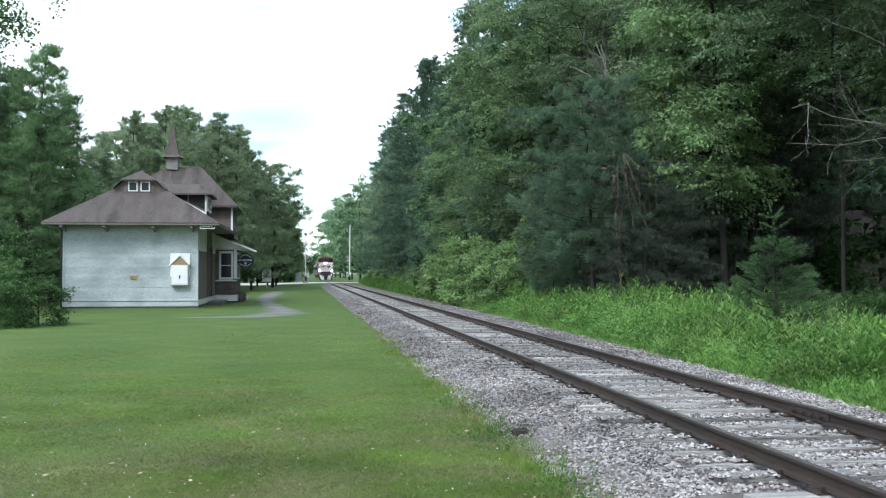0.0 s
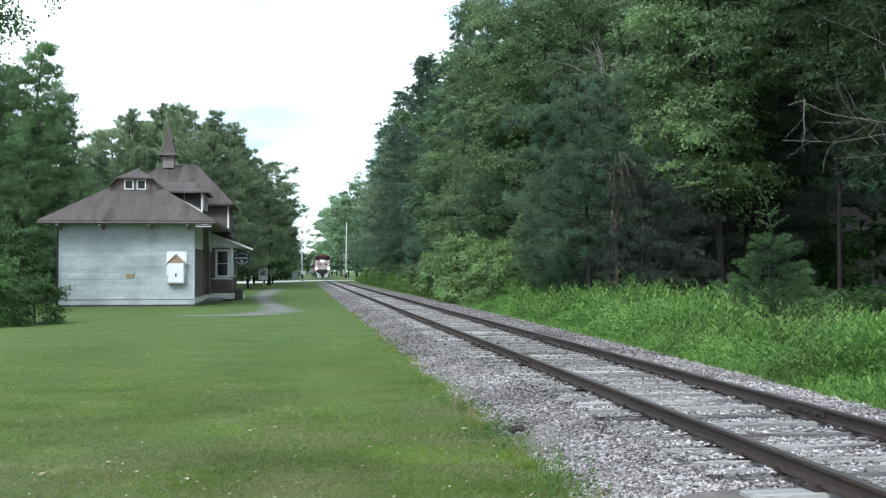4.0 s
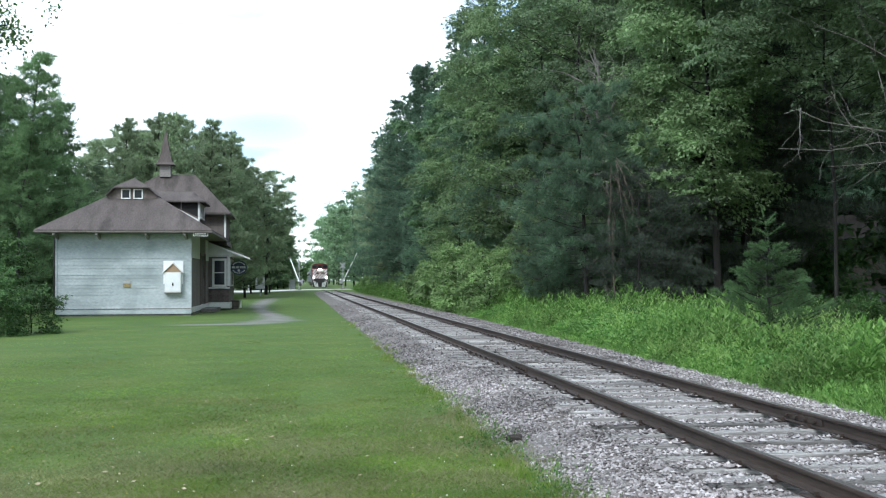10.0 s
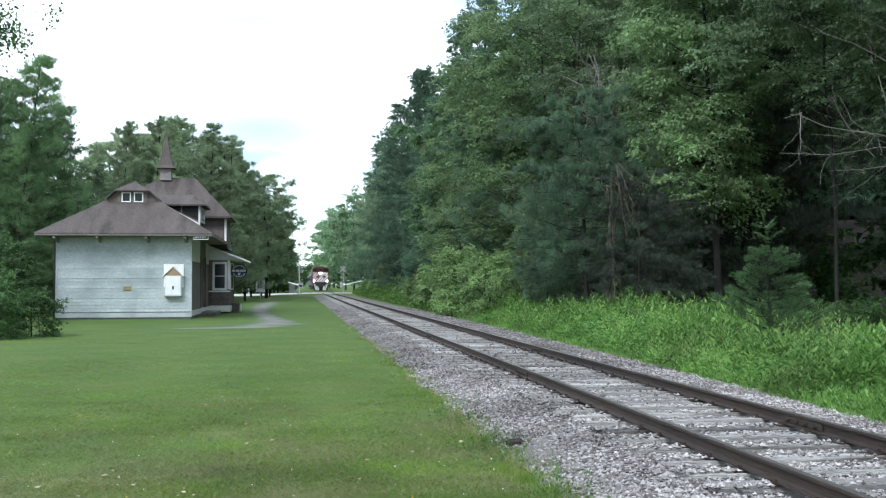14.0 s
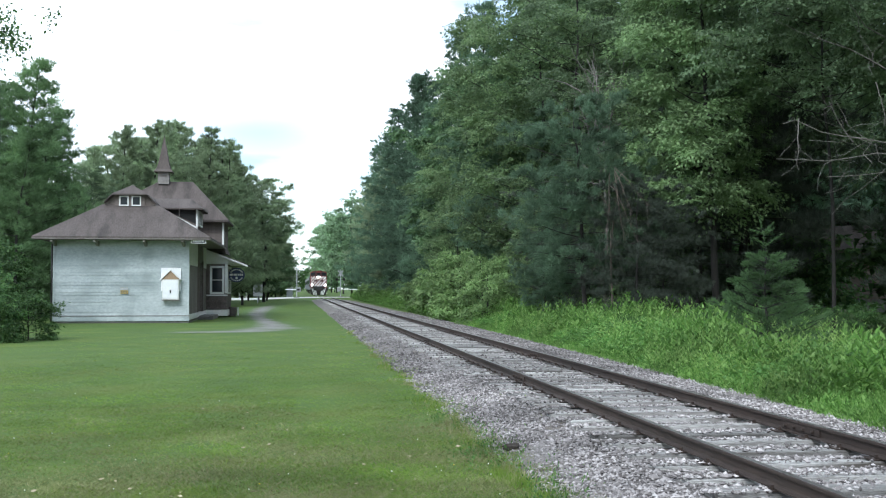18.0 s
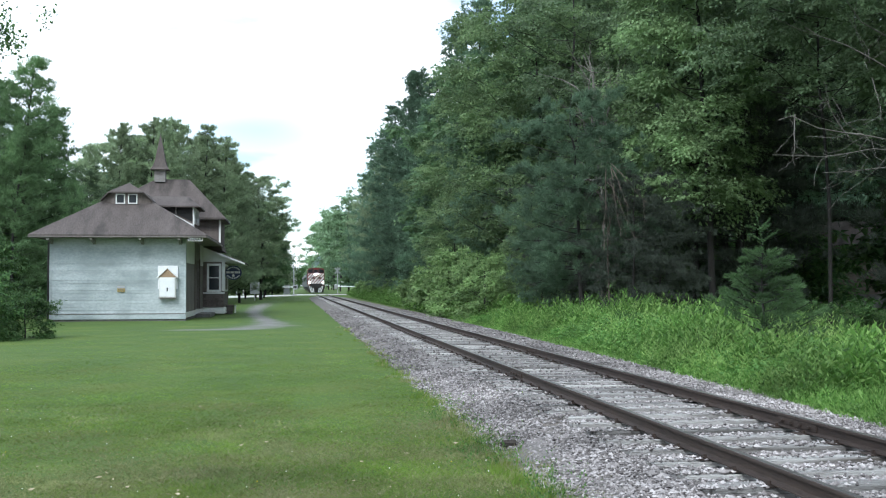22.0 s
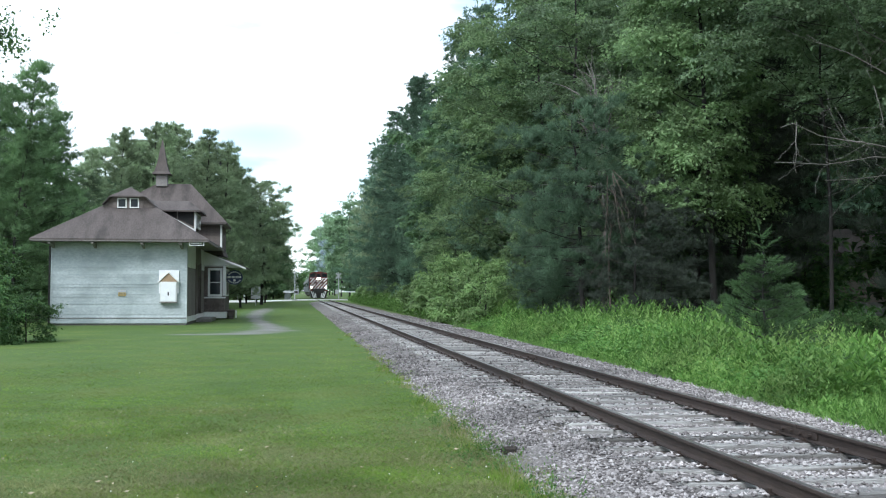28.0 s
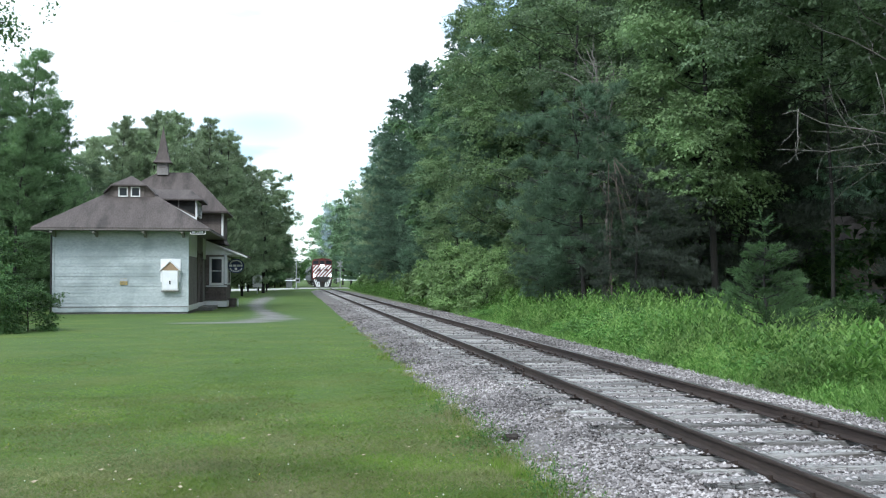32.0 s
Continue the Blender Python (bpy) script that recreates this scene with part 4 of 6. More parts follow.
def build_marker():
    ob = thing("grey_marker", -3.88, 112.0, float(ground_z(-3.88, 112)), label="grey metal marker sign on a post by the road", category="sign")
    part("post", rod((0, 0.05, 0), (0, 0.05, 1.2), 0.05), M_GREYSIGN, ob)
    part("marker_board", prism([(-0.48, 0.7), (0.48, 0.7), (0.48, 1.9), (0.2, 2.0), (0, 2.05), (-0.2, 2.0), (-0.48, 1.9)], "y", -0.03, 0.03), M_GREYSIGN, ob)


def build_planter():
    ob = thing("planter", -3.68, 63.4, 0, label="dark wooden half barrel beside the ticket bay", category="planter")
    bm = bmesh.new()
    prev = None
    for r, z in ((0.22, 0.0), (0.29, 0.22), (0.31, 0.42), (0.29, 0.55)):
        cur = [bm.verts.new((r * math.cos(a), r * math.sin(a), z)) for a in np.linspace(0, 2 * math.pi, 16, endpoint=False)]
        if prev:
            for i in range(16):
                bm.faces.new((prev[i], prev[(i + 1) % 16], cur[(i + 1) % 16], cur[i]))
        else:
            bm.faces.new(cur[::-1])
        prev = cur
    bm.faces.new(prev)
    part("barrel", bm, M_SHINGLE, ob)
    for z, r in ((0.12, 0.268), (0.42, 0.316)):
        part("hoop", rod((0, 0, z), (0, 0, z + 0.035), r, r, 16), M_BLACK, ob)


def build_stake():
    ob = thing("marker_stake", -3.45, 66.0, 0, label="short white stake in the grass", category="stake")
    part("stake", box(-0.05, 0.05, -0.02, 0.02, 0, 0.42, 0.006), M_SIGNWHITE, ob)
    part("stake_top", box(-0.055, 0.055, -0.025, 0.025, 0.42, 0.47, 0.004), M_GREYSIGN, ob)


build_planter()
build_stake()
build_name_board()
build_notice_case()
build_plate()
build_blue_sign()
build_marker()


# ---- the train ----
def build_wheelset(parent, y, r):
    w = part("wheelset", rod((-0.72, y, r), (0.72, y, r), 0.08, n=10), M_BLACK, parent)
    for s in (-1, 1):
        part("wheel", rod((s * 0.68, y, r), (s * 0.80, y, r), r, r * 0.98, 20), M_RAIL, w)
    return w


def build_truck(parent, y, wheels, r):
    fr = part("truck_frame", box(-1.1, 1.1, y - 1.7, y + 1.7, 0.45, 0.8, 0.05), M_BLACK, parent)
    for k in range(wheels):
        build_wheelset(parent, y + (k - (wheels - 1) / 2) * (2.9 / max(1, wheels - 1)), r)
    for s in (-1, 1):
        part("side_frame", box(s * 1.05 - 0.1, s * 1.05 + 0.1, y - 1.9, y + 1.9, 0.4, 0.72, 0.04), M_BLACK, fr)


def build_locomotive():
    """Nose at y = 0, body towards +y, wheels on z = 0."""
    lo = thing("locomotive", TRACK_X, 0, RAIL_TOP, label="red diesel locomotive with white diagonal stripes and lit headlights", category="locomotive")
    part("frame", box(-1.5, 1.5, 0.5, 16.5, 1.05, 1.5, 0.03), M_BLACK, lo)
    part("long_hood", box(-0.95, 0.95, 4.6, 16.2, 1.5, 4.25, 0.12), M_RED, lo)
    nose = part("nose", box(-1.52, 1.52, 0.55, 2.4, 1.35, 3.72, 0.16), M_RED, lo, "red nose with white diagonal stripes")
    # white diagonal stripes on the nose, mirrored about the middle
    for k in range(-7, 6):
        a = k * 0.54
        bm = bmesh.new()
        lo_z, hi_z = 1.5, 3.62
        pts = [(a, lo_z), (a + 0.28, lo_z), (a + 0.28 + 1.8, hi_z), (a + 1.8, hi_z)]
        clip = []
        for i in range(4):
            clip.append(Vector((pts[i][0], 0.53, pts[i][1])))
        f = bm.faces.new([bm.verts.new(c) for c in clip])
        for co, no in (((-1.42, 0, 0), (-1, 0, 0)), ((1.42, 0, 0), (1, 0, 0))):
            bmesh.ops.bisect_plane(bm, geom=bm.verts[:] + bm.edges[:] + bm.faces[:], plane_co=co, plane_no=no, clear_outer=True)
        if bm.faces:
            r = bmesh.ops.extrude_face_region(bm, geom=bm.faces[:])
            bmesh.ops.translate(bm, vec=(0, 0.05, 0), verts=[v for v in r["geom"] if isinstance(v, bmesh.types.BMVert)])
            part("white_stripe", bm, M_SIGNWHITE, nose)
        else:
            bm.free()
    cab = part("cab", box(-1.55, 1.55, 2.3, 4.8, 1.5, 4.42, 0.06), M_RED, lo)
    bm = prism([(-1.55, 4.40), (1.55, 4.40), (1.25, 4.62), (0.6, 4.74), (-0.6, 4.74), (-1.25, 4.62)], "y", 2.15, 4.95)
    part("cab_roof", bm, M_RED, cab)
    part("windscreen_band", prism([(-1.5, 3.74), (1.5, 3.74), (1.5, 4.36), (1.2, 4.55), (-1.2, 4.55), (-1.5, 4.36)], "y", 2.27, 2.31), M_BROWNRED, cab, "dark red-brown windscreen surround")
    for x0, x1 in ((-1.38, -0.62), (0.62, 1.38), (-0.3, 0.3)):
        part("cab_window", prism([(x0, 3.80), (x1, 3.80), (x1, 4.34), (x0, 4.34)], "y", 2.24, 2.27), M_GLASS, cab)
    for s in (-1, 1):
        part("side_window", box(s * 1.56 - 0.012, s * 1.56 + 0.012, 2.8, 4.2, 3.1, 3.8), M_GLASS, cab)
        part("number_board", box(s * 0.75 - 0.28, s * 0.75 + 0.28, 2.02, 2.15, 4.42, 4.6), M_BLACK, cab)
    h = part("headlight_housing", box(-0.34, 0.34, 0.42, 0.6, 3.30, 3.70, 0.05), M_SIGNWHITE, nose)
    for x in (-0.15, 0.15):
        part("headlight", rod((x, 0.40, 3.50), (x, 0.46, 3.50), 0.14, n=14), M_LAMP, h)
    part("top_beacon", rod((0, 3.2, 4.74), (0, 3.2, 4.9), 0.12, n=10), M_LAMP_RED, cab)
    part("horn", rod((0.4, 2.6, 4.8), (0.4, 2.2, 4.82), 0.05, 0.1), M_BLACK, cab)
    for s in (-1, 1):
        d = part("ditch_light", box(s * 1.22 - 0.16, s * 1.22 + 0.16, 0.15, 0.5, 1.75, 2.12, 0.03), M_SIGNWHITE, lo)
        part("ditch_lens", rod((s * 1.22, 0.12, 1.93), (s * 1.22, 0.16, 1.93), 0.13, n=14), M_LAMP, d)
    # pilot: black plate with white upright stripes, tapering plough
    pil = part("pilot", prism([(-1.5, 1.35), (1.5, 1.35), (1.3, 0.06), (-1.3, 0.06)], "y", 0.25, 0.5), M_BLACK, lo, "black pilot with white stripes")
    for k in range(-4, 5):
        if abs(k) < 2:
            continue
        x = k * 0.31
        part("white_stripe", prism([(x - 0.075, 1.3), (x + 0.075, 1.3), (x * 0.68 + 0.08, 0.08), (x * 0.68 - 0.08, 0.08)], "y", 0.22, 0.25), M_SIGNWHITE, pil)
    # solid black slab paints in the darkness of the cavity behind the coupler
    part("plough_recess_dark", prism([(-1.15, 1.72), (1.15, 1.72), (0.8, 0.9), (-0.8, 0.9)], "y", 0.19, 0.56), M_BLACK, lo, "black slab painting in the dark of the recess behind the coupler")
    for s in (-1, 1):
        part("nose_number_board", prism([(s * 0.55 - 0.3, 2.62), (s * 0.55 + 0.3, 2.62), (s * 0.55 + 0.3, 2.95), (s * 0.55 - 0.3, 2.95)], "y", 0.49, 0.53), M_BROWNRED, nose)
    part("buffer_beam", box(-1.52, 1.52, 0.22, 0.55, 1.35, 1.5, 0.02), M_RED, lo)
    part("coupler", box(-0.16, 0.16, -0.25, 0.3, 0.72, 1.02, 0.04), M_RAIL, lo)
    for s in (-1, 1):
        part("handrail", rod((s * 1.42, 0.3, 1.5), (s * 1.42, 0.3, 2.45), 0.022, n=6), M_SIGNWHITE, lo)
        for k in range(4):
            part("step", box(s * 1.4 - 0.12, s * 1.4 + 0.12, 0.5, 0.75, 0.3 + k * 0.28, 0.33 + k * 0.28), M_SIGNWHITE, lo)
        for k in range(7):
            part("hood_door", box(s * 0.95 - 0.012, s * 0.95 + 0.012, 5.1 + k * 1.5, 6.4 + k * 1.5, 1.7, 3.7), M_RED, lo)
        part("walkway_rail", rod((s * 1.42, 5.0, 2.5), (s * 1.42, 16.3, 2.5), 0.02, n=6), M_SIGNWHITE, lo)
    part("exhaust_stack", box(-0.3, 0.3, 8.8, 9.5, 4.2, 4.5, 0.03), M_BLACK, lo)
    part("fuel_tank", box(-1.3, 1.3, 6.5, 10.5, 0.35, 1.05, 0.1), M_BLACK, lo)
    build_truck(lo, 3.2, 2, 0.5)
    build_truck(lo, 13.6, 2, 0.5)
    return lo


def build_coach():
    co = thing("coach", TRACK_X, 0, RAIL_TOP, label="grey passenger coach with a row of windows behind the locomotive", category="railway coach", group="coaches of the train")
    pts = [(-1.5, 1.0), (1.5, 1.0), (1.52, 3.3), (1.35, 3.75), (0.8, 4.05), (-0.8, 4.05), (-1.35, 3.75), (-1.52, 3.3)]
    part("body", prism(pts, "y", 0.3, 24.9), M_STEEL, co)
    part("roof", prism([(1.36, 3.76), (0.8, 4.07), (-0.8, 4.07), (-1.36, 3.76), (-0.8, 4.12), (0.8, 4.12)], "y", 0.25, 24.95), M_COACH, co)
    part("letter_board", box(-1.535, 1.535, 0.4, 24.8, 3.1, 3.4), M_COACH, co)
    part("end_door", box(-0.4, 0.4, 0.27, 0.31, 1.1, 3.1), M_COACH, co)
    part("diaphragm", box(-0.55, 0.55, 0.0, 0.3, 1.1, 3.3, 0.04), M_BLACK, co)
    for s in (-1, 1):
        for k in range(10):
            part("window", box(s * 1.515 - 0.012, s * 1.515 + 0.012, 2.6 + k * 2.05, 4.1 + k * 2.05, 2.15, 2.95), M_GLASS, co)
    build_truck(co, 3.4, 2, 0.46)
    build_truck(co, 21.6, 2, 0.46)
    return co


LOCO = build_locomotive()
LOCO.scale = (1.0, 1.0, 0.96)
COACH = build_coach()
COACHES = [COACH] + [copy_thing(COACH, pose(TRACK_X, 0, RAIL_TOP)) for _ in range(3)]


# ---- crossing gates ----
def build_gate(x, y, turn, arm_len, label, board=None):
    z = float(ground_z(x, y))
    g = thing("crossing_gate", x, y, z, turn, label=label, category="crossing gate", group="crossing gates")
    part("foundation", box(-0.3, 0.3, -0.3, 0.3, 0, 0.12), M_STONE, g)
    part("mast", rod((0, 0, 0.1), (0, 0, 4.3), 0.07, 0.06, 10), M_GREYSIGN, g)
    mech = part("gate_mechanism", box(0.12, 0.5, -0.25, 0.25, 0.85, 1.5, 0.03), M_GREYSIGN, g)
    if board:
        for a in (45, -45):
            bm = box(-0.6, 0.6, -0.10, -0.08, -0.115, 0.115)
            bmesh.ops.rotate(bm, verts=bm.verts, cent=(0, 0, 0), matrix=Matrix.Rotation(radians(a), 3, "Y"))
            bmesh.ops.translate(bm, verts=bm.verts, vec=(0, 0, 3.7))
            part("crossbuck_board", bm, board, g)
        part("light_arm", rod((-0.65, -0.05, 2.75), (0.65, -0.05, 2.75), 0.04), M_BLACK, g)
        for s in (-1, 1):
            t = part("target", rod((s * 0.6, -0.14, 2.75), (s * 0.6, -0.1, 2.75), 0.22, n=18), M_BLACK, g)
            part("lens", rod((s * 0.6, -0.2, 2.75), (s * 0.6, -0.14, 2.75), 0.13, n=14), M_BROWNRED, t)
    arm = part("gate_arm", box(-0.06, 0.06, 0.0, arm_len, -0.05, 0.05, 0.01), M_SIGNWHITE, g, "white gate arm")
    part("counterweight", box(-0.16, 0.16, -0.9, -0.2, -0.14, 0.14, 0.03), M_BLACK, arm)
    return arm


ARM_W = build_gate(0.15, 152.5, 15.5, 6.0, "white crossing gate with lowering arm beside the road")
ARM_E = build_gate(7.0, 169.0, 198.0, 7.8, "white crossing gate with crossbuck, arm over the road", M_GREYSIGN)

# utility box and post left of the crossing
bung = thing("signal_box", -1.0, 178.0, 0.2, label="small grey steel signal cabinet beside the crossing", category="cabinet")
part("cabinet_body", box(-0.5, 0.5, -0.4, 0.4, 0.0, 1.5, 0.03), M_GREYSIGN, bung)
part("cabinet_roof", box(-0.56, 0.56, -0.46, 0.46, 1.5, 1.58, 0.02), M_TRIM, bung)


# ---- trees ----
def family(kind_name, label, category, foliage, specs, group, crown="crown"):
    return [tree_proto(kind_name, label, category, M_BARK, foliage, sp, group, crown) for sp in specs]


# kind, height, reach, crown base, limbs, clumps, leaves a clump, leaf, leaf width, clump size, seed, trunk
MAPLE = family("maple_tree", "broadleaf tree with light green foliage at the forest edge", "tree", M_LEAF,
               [("leafy", 18.0, r, b, 52, 190, 245, 0.15, 0.62, 0.85, sd, 0.13) for r, b, sd in ((2.2, 0.22, 21), (4.8, 0.10, 22), (4.8, 0.12, 23))], "trees of the wood")
FAR_LEAFY = (family("poplar_tree", "green broadleaf tree in the distance, paled by haze in its leaf colour", "tree", M_LEAF_HAZED,
                    [("leafy", 20.0, 4.8, 0.06, 40, 190, 42, 0.55, 0.7, 1.0, 31, 0.2, True)], "trees of the wood")
             + family("ash_tree", "green broadleaf tree standing among the pines", "tree", M_LEAF_MID,
                      [("leafy", 20.0, 4.8, 0.06, 44, 230, 140, 0.28, 0.8, 0.85, 32, 0.2, True)], "trees of the wood"))
PINE_NEAR = (family("white_pine", "blue-green pine with layered boughs and bare lower limbs", "pine tree", M_BLUE_PINE,
                    [("oldpine", 13.0, 3.7, 0.2, 64, 250, 260, 0.27, 0.13, 0.66, 41, 0.14, True)], "pines of the wood")
             + family("white_pine", "drooping brownish pine with the wood's shade put into its needle colour", "pine tree", M_NEEDLE_SHADE,
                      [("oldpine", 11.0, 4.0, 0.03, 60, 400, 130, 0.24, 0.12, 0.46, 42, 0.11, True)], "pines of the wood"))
PINE_FAR = (family("pine_tree", "tall green pine with ragged layered crown", "pine tree", M_NEEDLE,
                   [("pine", 22.0, 4.5, b, 120, 760, 84, 0.29, 0.2, 0.52, sd, 0.2, True) for b, sd in ((0.06, 51), (0.15, 53))], "pines of the wood")
            + family("pine_tree", "dark green pine with a dense ragged crown", "pine tree", M_NEEDLE_DARK,
                     [("oldpine", 17.0, 4.6, b, 76, 480, 84, 0.40, 0.17, 0.7, sd, 0.2, True) for b, sd in ((0.04, 52),)], "pines of the wood"))
PINE_FAR = [PINE_FAR[0], PINE_FAR[2], PINE_FAR[1]]
LITE = (family("ash_tree", "shaded broadleaf tree deep in the wood", "tree", M_LEAF,
               [("leafy", 20.0, 4.8, 0.3, 26, 130, 26, 0.75, 0.8, 1.1, 33, 0.2, True)], "trees of the wood")
        + family("pine_tree", "shaded pine deep in the wood", "pine tree", M_NEEDLE,
                 [("pine", 21.0, 4.8, 0.28, 40, 170, 30, 0.7, 0.3, 1.0, 55, 0.2, True)], "pines of the wood"))
PINE_PARK = family("red_pine", "dark green pine with a bare lower trunk by the road", "pine tree", M_NEEDLE_DARK,
                   [("oldpine", 17.0, 4.2, 0.2, 64, 460, 84, 0.40, 0.17, 0.7, 54, 0.24, True)], "pines by the station")[0]
PINE_ROW = family("red_pine", "dark green pine with upswept boughs behind the station", "pine tree", M_NEEDLE_DARK,
                  [("upright", 16.5, 3.1, 0.05, 110, 520, 96, 0.28, 0.18, 0.44, sd, 0.16, True) for sd in (57, 58)], "pines by the station")
LARCH = family("larch_tree", "soft light green conifer with a ragged pointed top", "larch tree", M_LARCH,
               [("pine", 15.0, 3.7, 0.04, 96, 620, 100, 0.26, 0.15, 0.55, sd, 0.15, True) for sd in (81, 82)], "trees by the station")
BEECH = family("beech_tree", "deep green broadleaf tree at the edge of the wood", "tree", M_LEAF_DEEP,
               [("leafy", 18.0, 5.0, b, 54, 200, 280, 0.14, 0.66, 0.9, sd, 0.065) for b, sd in ((0.40, 24), (0.06, 25))], "trees of the wood")
FIR = tree_proto("young_white_pine", "young bright green pine with upright leading shoot among weeds", "pine tree", M_BARK, M_NEEDLE_YOUNG,
                 ("fir", 3.35, 1.75, 0.06, 60, 480, 70, 0.12, 0.10, 0.14, 61, 0.035))
BUSH = family("shrub", "dense pale green shrub beside the track", "shrub", M_SHRUB,
              [("leafy", 3.4, 1.6, 0.02, 28, 110, 75, 0.15, 0.5, 0.42, sd, 0.04) for sd in (71, 72)], "shrubs along the track")
FAR_BUSH = family("shrub", "pale green shrub on the verge of the railway", "shrub", M_SHRUB,
                  [("leafy", 3.4, 1.6, 0.02, 22, 90, 45, 0.26, 0.7, 0.45, sd, 0.04, True) for sd in (74, 75)], "shrubs along the track")
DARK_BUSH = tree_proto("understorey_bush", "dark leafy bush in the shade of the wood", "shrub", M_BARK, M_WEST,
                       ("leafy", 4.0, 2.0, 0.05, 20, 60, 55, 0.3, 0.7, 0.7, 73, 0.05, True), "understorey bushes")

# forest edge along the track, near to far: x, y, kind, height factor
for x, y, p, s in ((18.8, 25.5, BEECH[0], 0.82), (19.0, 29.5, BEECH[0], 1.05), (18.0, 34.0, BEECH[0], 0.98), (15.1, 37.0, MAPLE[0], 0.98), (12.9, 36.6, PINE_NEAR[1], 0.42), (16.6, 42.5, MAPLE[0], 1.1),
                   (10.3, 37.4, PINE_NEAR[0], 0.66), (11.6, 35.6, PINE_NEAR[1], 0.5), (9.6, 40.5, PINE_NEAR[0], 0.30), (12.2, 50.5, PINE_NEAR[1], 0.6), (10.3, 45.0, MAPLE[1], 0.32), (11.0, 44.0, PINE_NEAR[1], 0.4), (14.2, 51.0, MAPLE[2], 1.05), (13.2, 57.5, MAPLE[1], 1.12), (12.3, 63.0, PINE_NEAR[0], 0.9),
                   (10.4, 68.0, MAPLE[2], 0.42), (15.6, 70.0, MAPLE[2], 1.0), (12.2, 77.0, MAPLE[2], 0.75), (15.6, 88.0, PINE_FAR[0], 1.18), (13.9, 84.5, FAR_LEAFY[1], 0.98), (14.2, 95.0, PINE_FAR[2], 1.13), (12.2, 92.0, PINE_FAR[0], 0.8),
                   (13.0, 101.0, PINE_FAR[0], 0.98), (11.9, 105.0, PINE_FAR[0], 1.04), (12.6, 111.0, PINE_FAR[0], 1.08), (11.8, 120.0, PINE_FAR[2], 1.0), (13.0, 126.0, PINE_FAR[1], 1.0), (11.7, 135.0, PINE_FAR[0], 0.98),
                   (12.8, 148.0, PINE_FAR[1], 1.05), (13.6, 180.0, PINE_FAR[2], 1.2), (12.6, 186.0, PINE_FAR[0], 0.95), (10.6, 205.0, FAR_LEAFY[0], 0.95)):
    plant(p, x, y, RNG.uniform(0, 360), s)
# unseen beeches beside and behind the camera, added to shade the wood's right side
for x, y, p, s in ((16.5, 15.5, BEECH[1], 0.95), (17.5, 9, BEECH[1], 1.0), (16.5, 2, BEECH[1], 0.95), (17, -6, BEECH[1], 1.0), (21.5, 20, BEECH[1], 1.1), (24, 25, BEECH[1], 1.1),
                   # shade-coloured pines close the wood behind the first trees
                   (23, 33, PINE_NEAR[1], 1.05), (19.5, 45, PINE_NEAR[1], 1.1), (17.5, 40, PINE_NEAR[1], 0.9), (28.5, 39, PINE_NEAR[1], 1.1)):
    plant(p, x, y, RNG.uniform(0, 360), s)
# deeper rows
for row, (x0, ya, yb, stepy) in enumerate(((19.5, 36, 200, 6.5), (25.0, 30, 190, 7.0), (32.0, 38, 180, 8.0), (40.0, 50, 170, 8.5))):
    y = ya
    while y < yb:
        p = [FAR_LEAFY[1], PINE_FAR[0], PINE_FAR[2]][int(RNG.integers(3))] if row == 0 and y > 62 else (BEECH[0] if y < 60 else LITE[int(RNG.integers(2))])
        x = x0 + RNG.normal(0, 1.2)
        if abs(x * 0.874 - y * 0.486) > 1.7:
            plant(p, x, y, RNG.uniform(0, 360), RNG.uniform(0.8, 1.02))
        y += stepy * RNG.uniform(0.8, 1.2)
for x, y, s in ((16.5, 62, 1.1), (18, 73, 1.15), (18.5, 88, 1.1), (21, 66, 1.2), (22, 80, 1.2), (17, 47, 1.05), (18, 55, 1.1)):
    plant(FAR_LEAFY[1] if y > 60 else BEECH[1], x, y, RNG.uniform(0, 360), s)
# the wood closes behind the cabin
for x, y, k in ((43.5, 78.0, 0), (46.5, 77.0, 1), (45.5, 83.5, 0), (42.0, 82.0, 1), (50.0, 84.0, 0), (41.0, 75.5, 1)):
    plant(LITE[k], x, y, RNG.uniform(0, 360), 1.05)


def screened(x, y):
    """Off the gap through which the cabin shows."""
    return abs(x * 0.874 - y * 0.486) > 1.9


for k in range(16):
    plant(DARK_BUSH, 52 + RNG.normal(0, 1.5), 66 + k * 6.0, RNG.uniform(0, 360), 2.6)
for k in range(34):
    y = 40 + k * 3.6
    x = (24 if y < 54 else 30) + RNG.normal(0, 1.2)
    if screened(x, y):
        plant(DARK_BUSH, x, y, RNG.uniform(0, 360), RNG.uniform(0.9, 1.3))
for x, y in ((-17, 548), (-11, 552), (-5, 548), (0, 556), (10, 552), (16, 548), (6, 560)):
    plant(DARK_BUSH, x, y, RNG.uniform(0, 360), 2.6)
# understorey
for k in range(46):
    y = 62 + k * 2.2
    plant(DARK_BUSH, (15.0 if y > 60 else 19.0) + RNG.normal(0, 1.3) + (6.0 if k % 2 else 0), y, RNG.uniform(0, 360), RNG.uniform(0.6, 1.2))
# far pale trees beside the line
for x, y, s in ((11.5, 262, 1.0), (15, 290, 1.05), (12.0, 318, 1.2), (17, 330, 1.15), (11.6, 352, 1.25), (14, 390, 1.2), (11.2, 395, 1.25), (24, 420, 1.3),
                (12, 560, 0.8), (4, 575, 0.4), (-3, 565, 0.32), (-10, 570, 0.5), (-18, 560, 0.8), (9, 600, 0.9)):
    plant(FAR_LEAFY[0], x, y, RNG.uniform(0, 360), s)
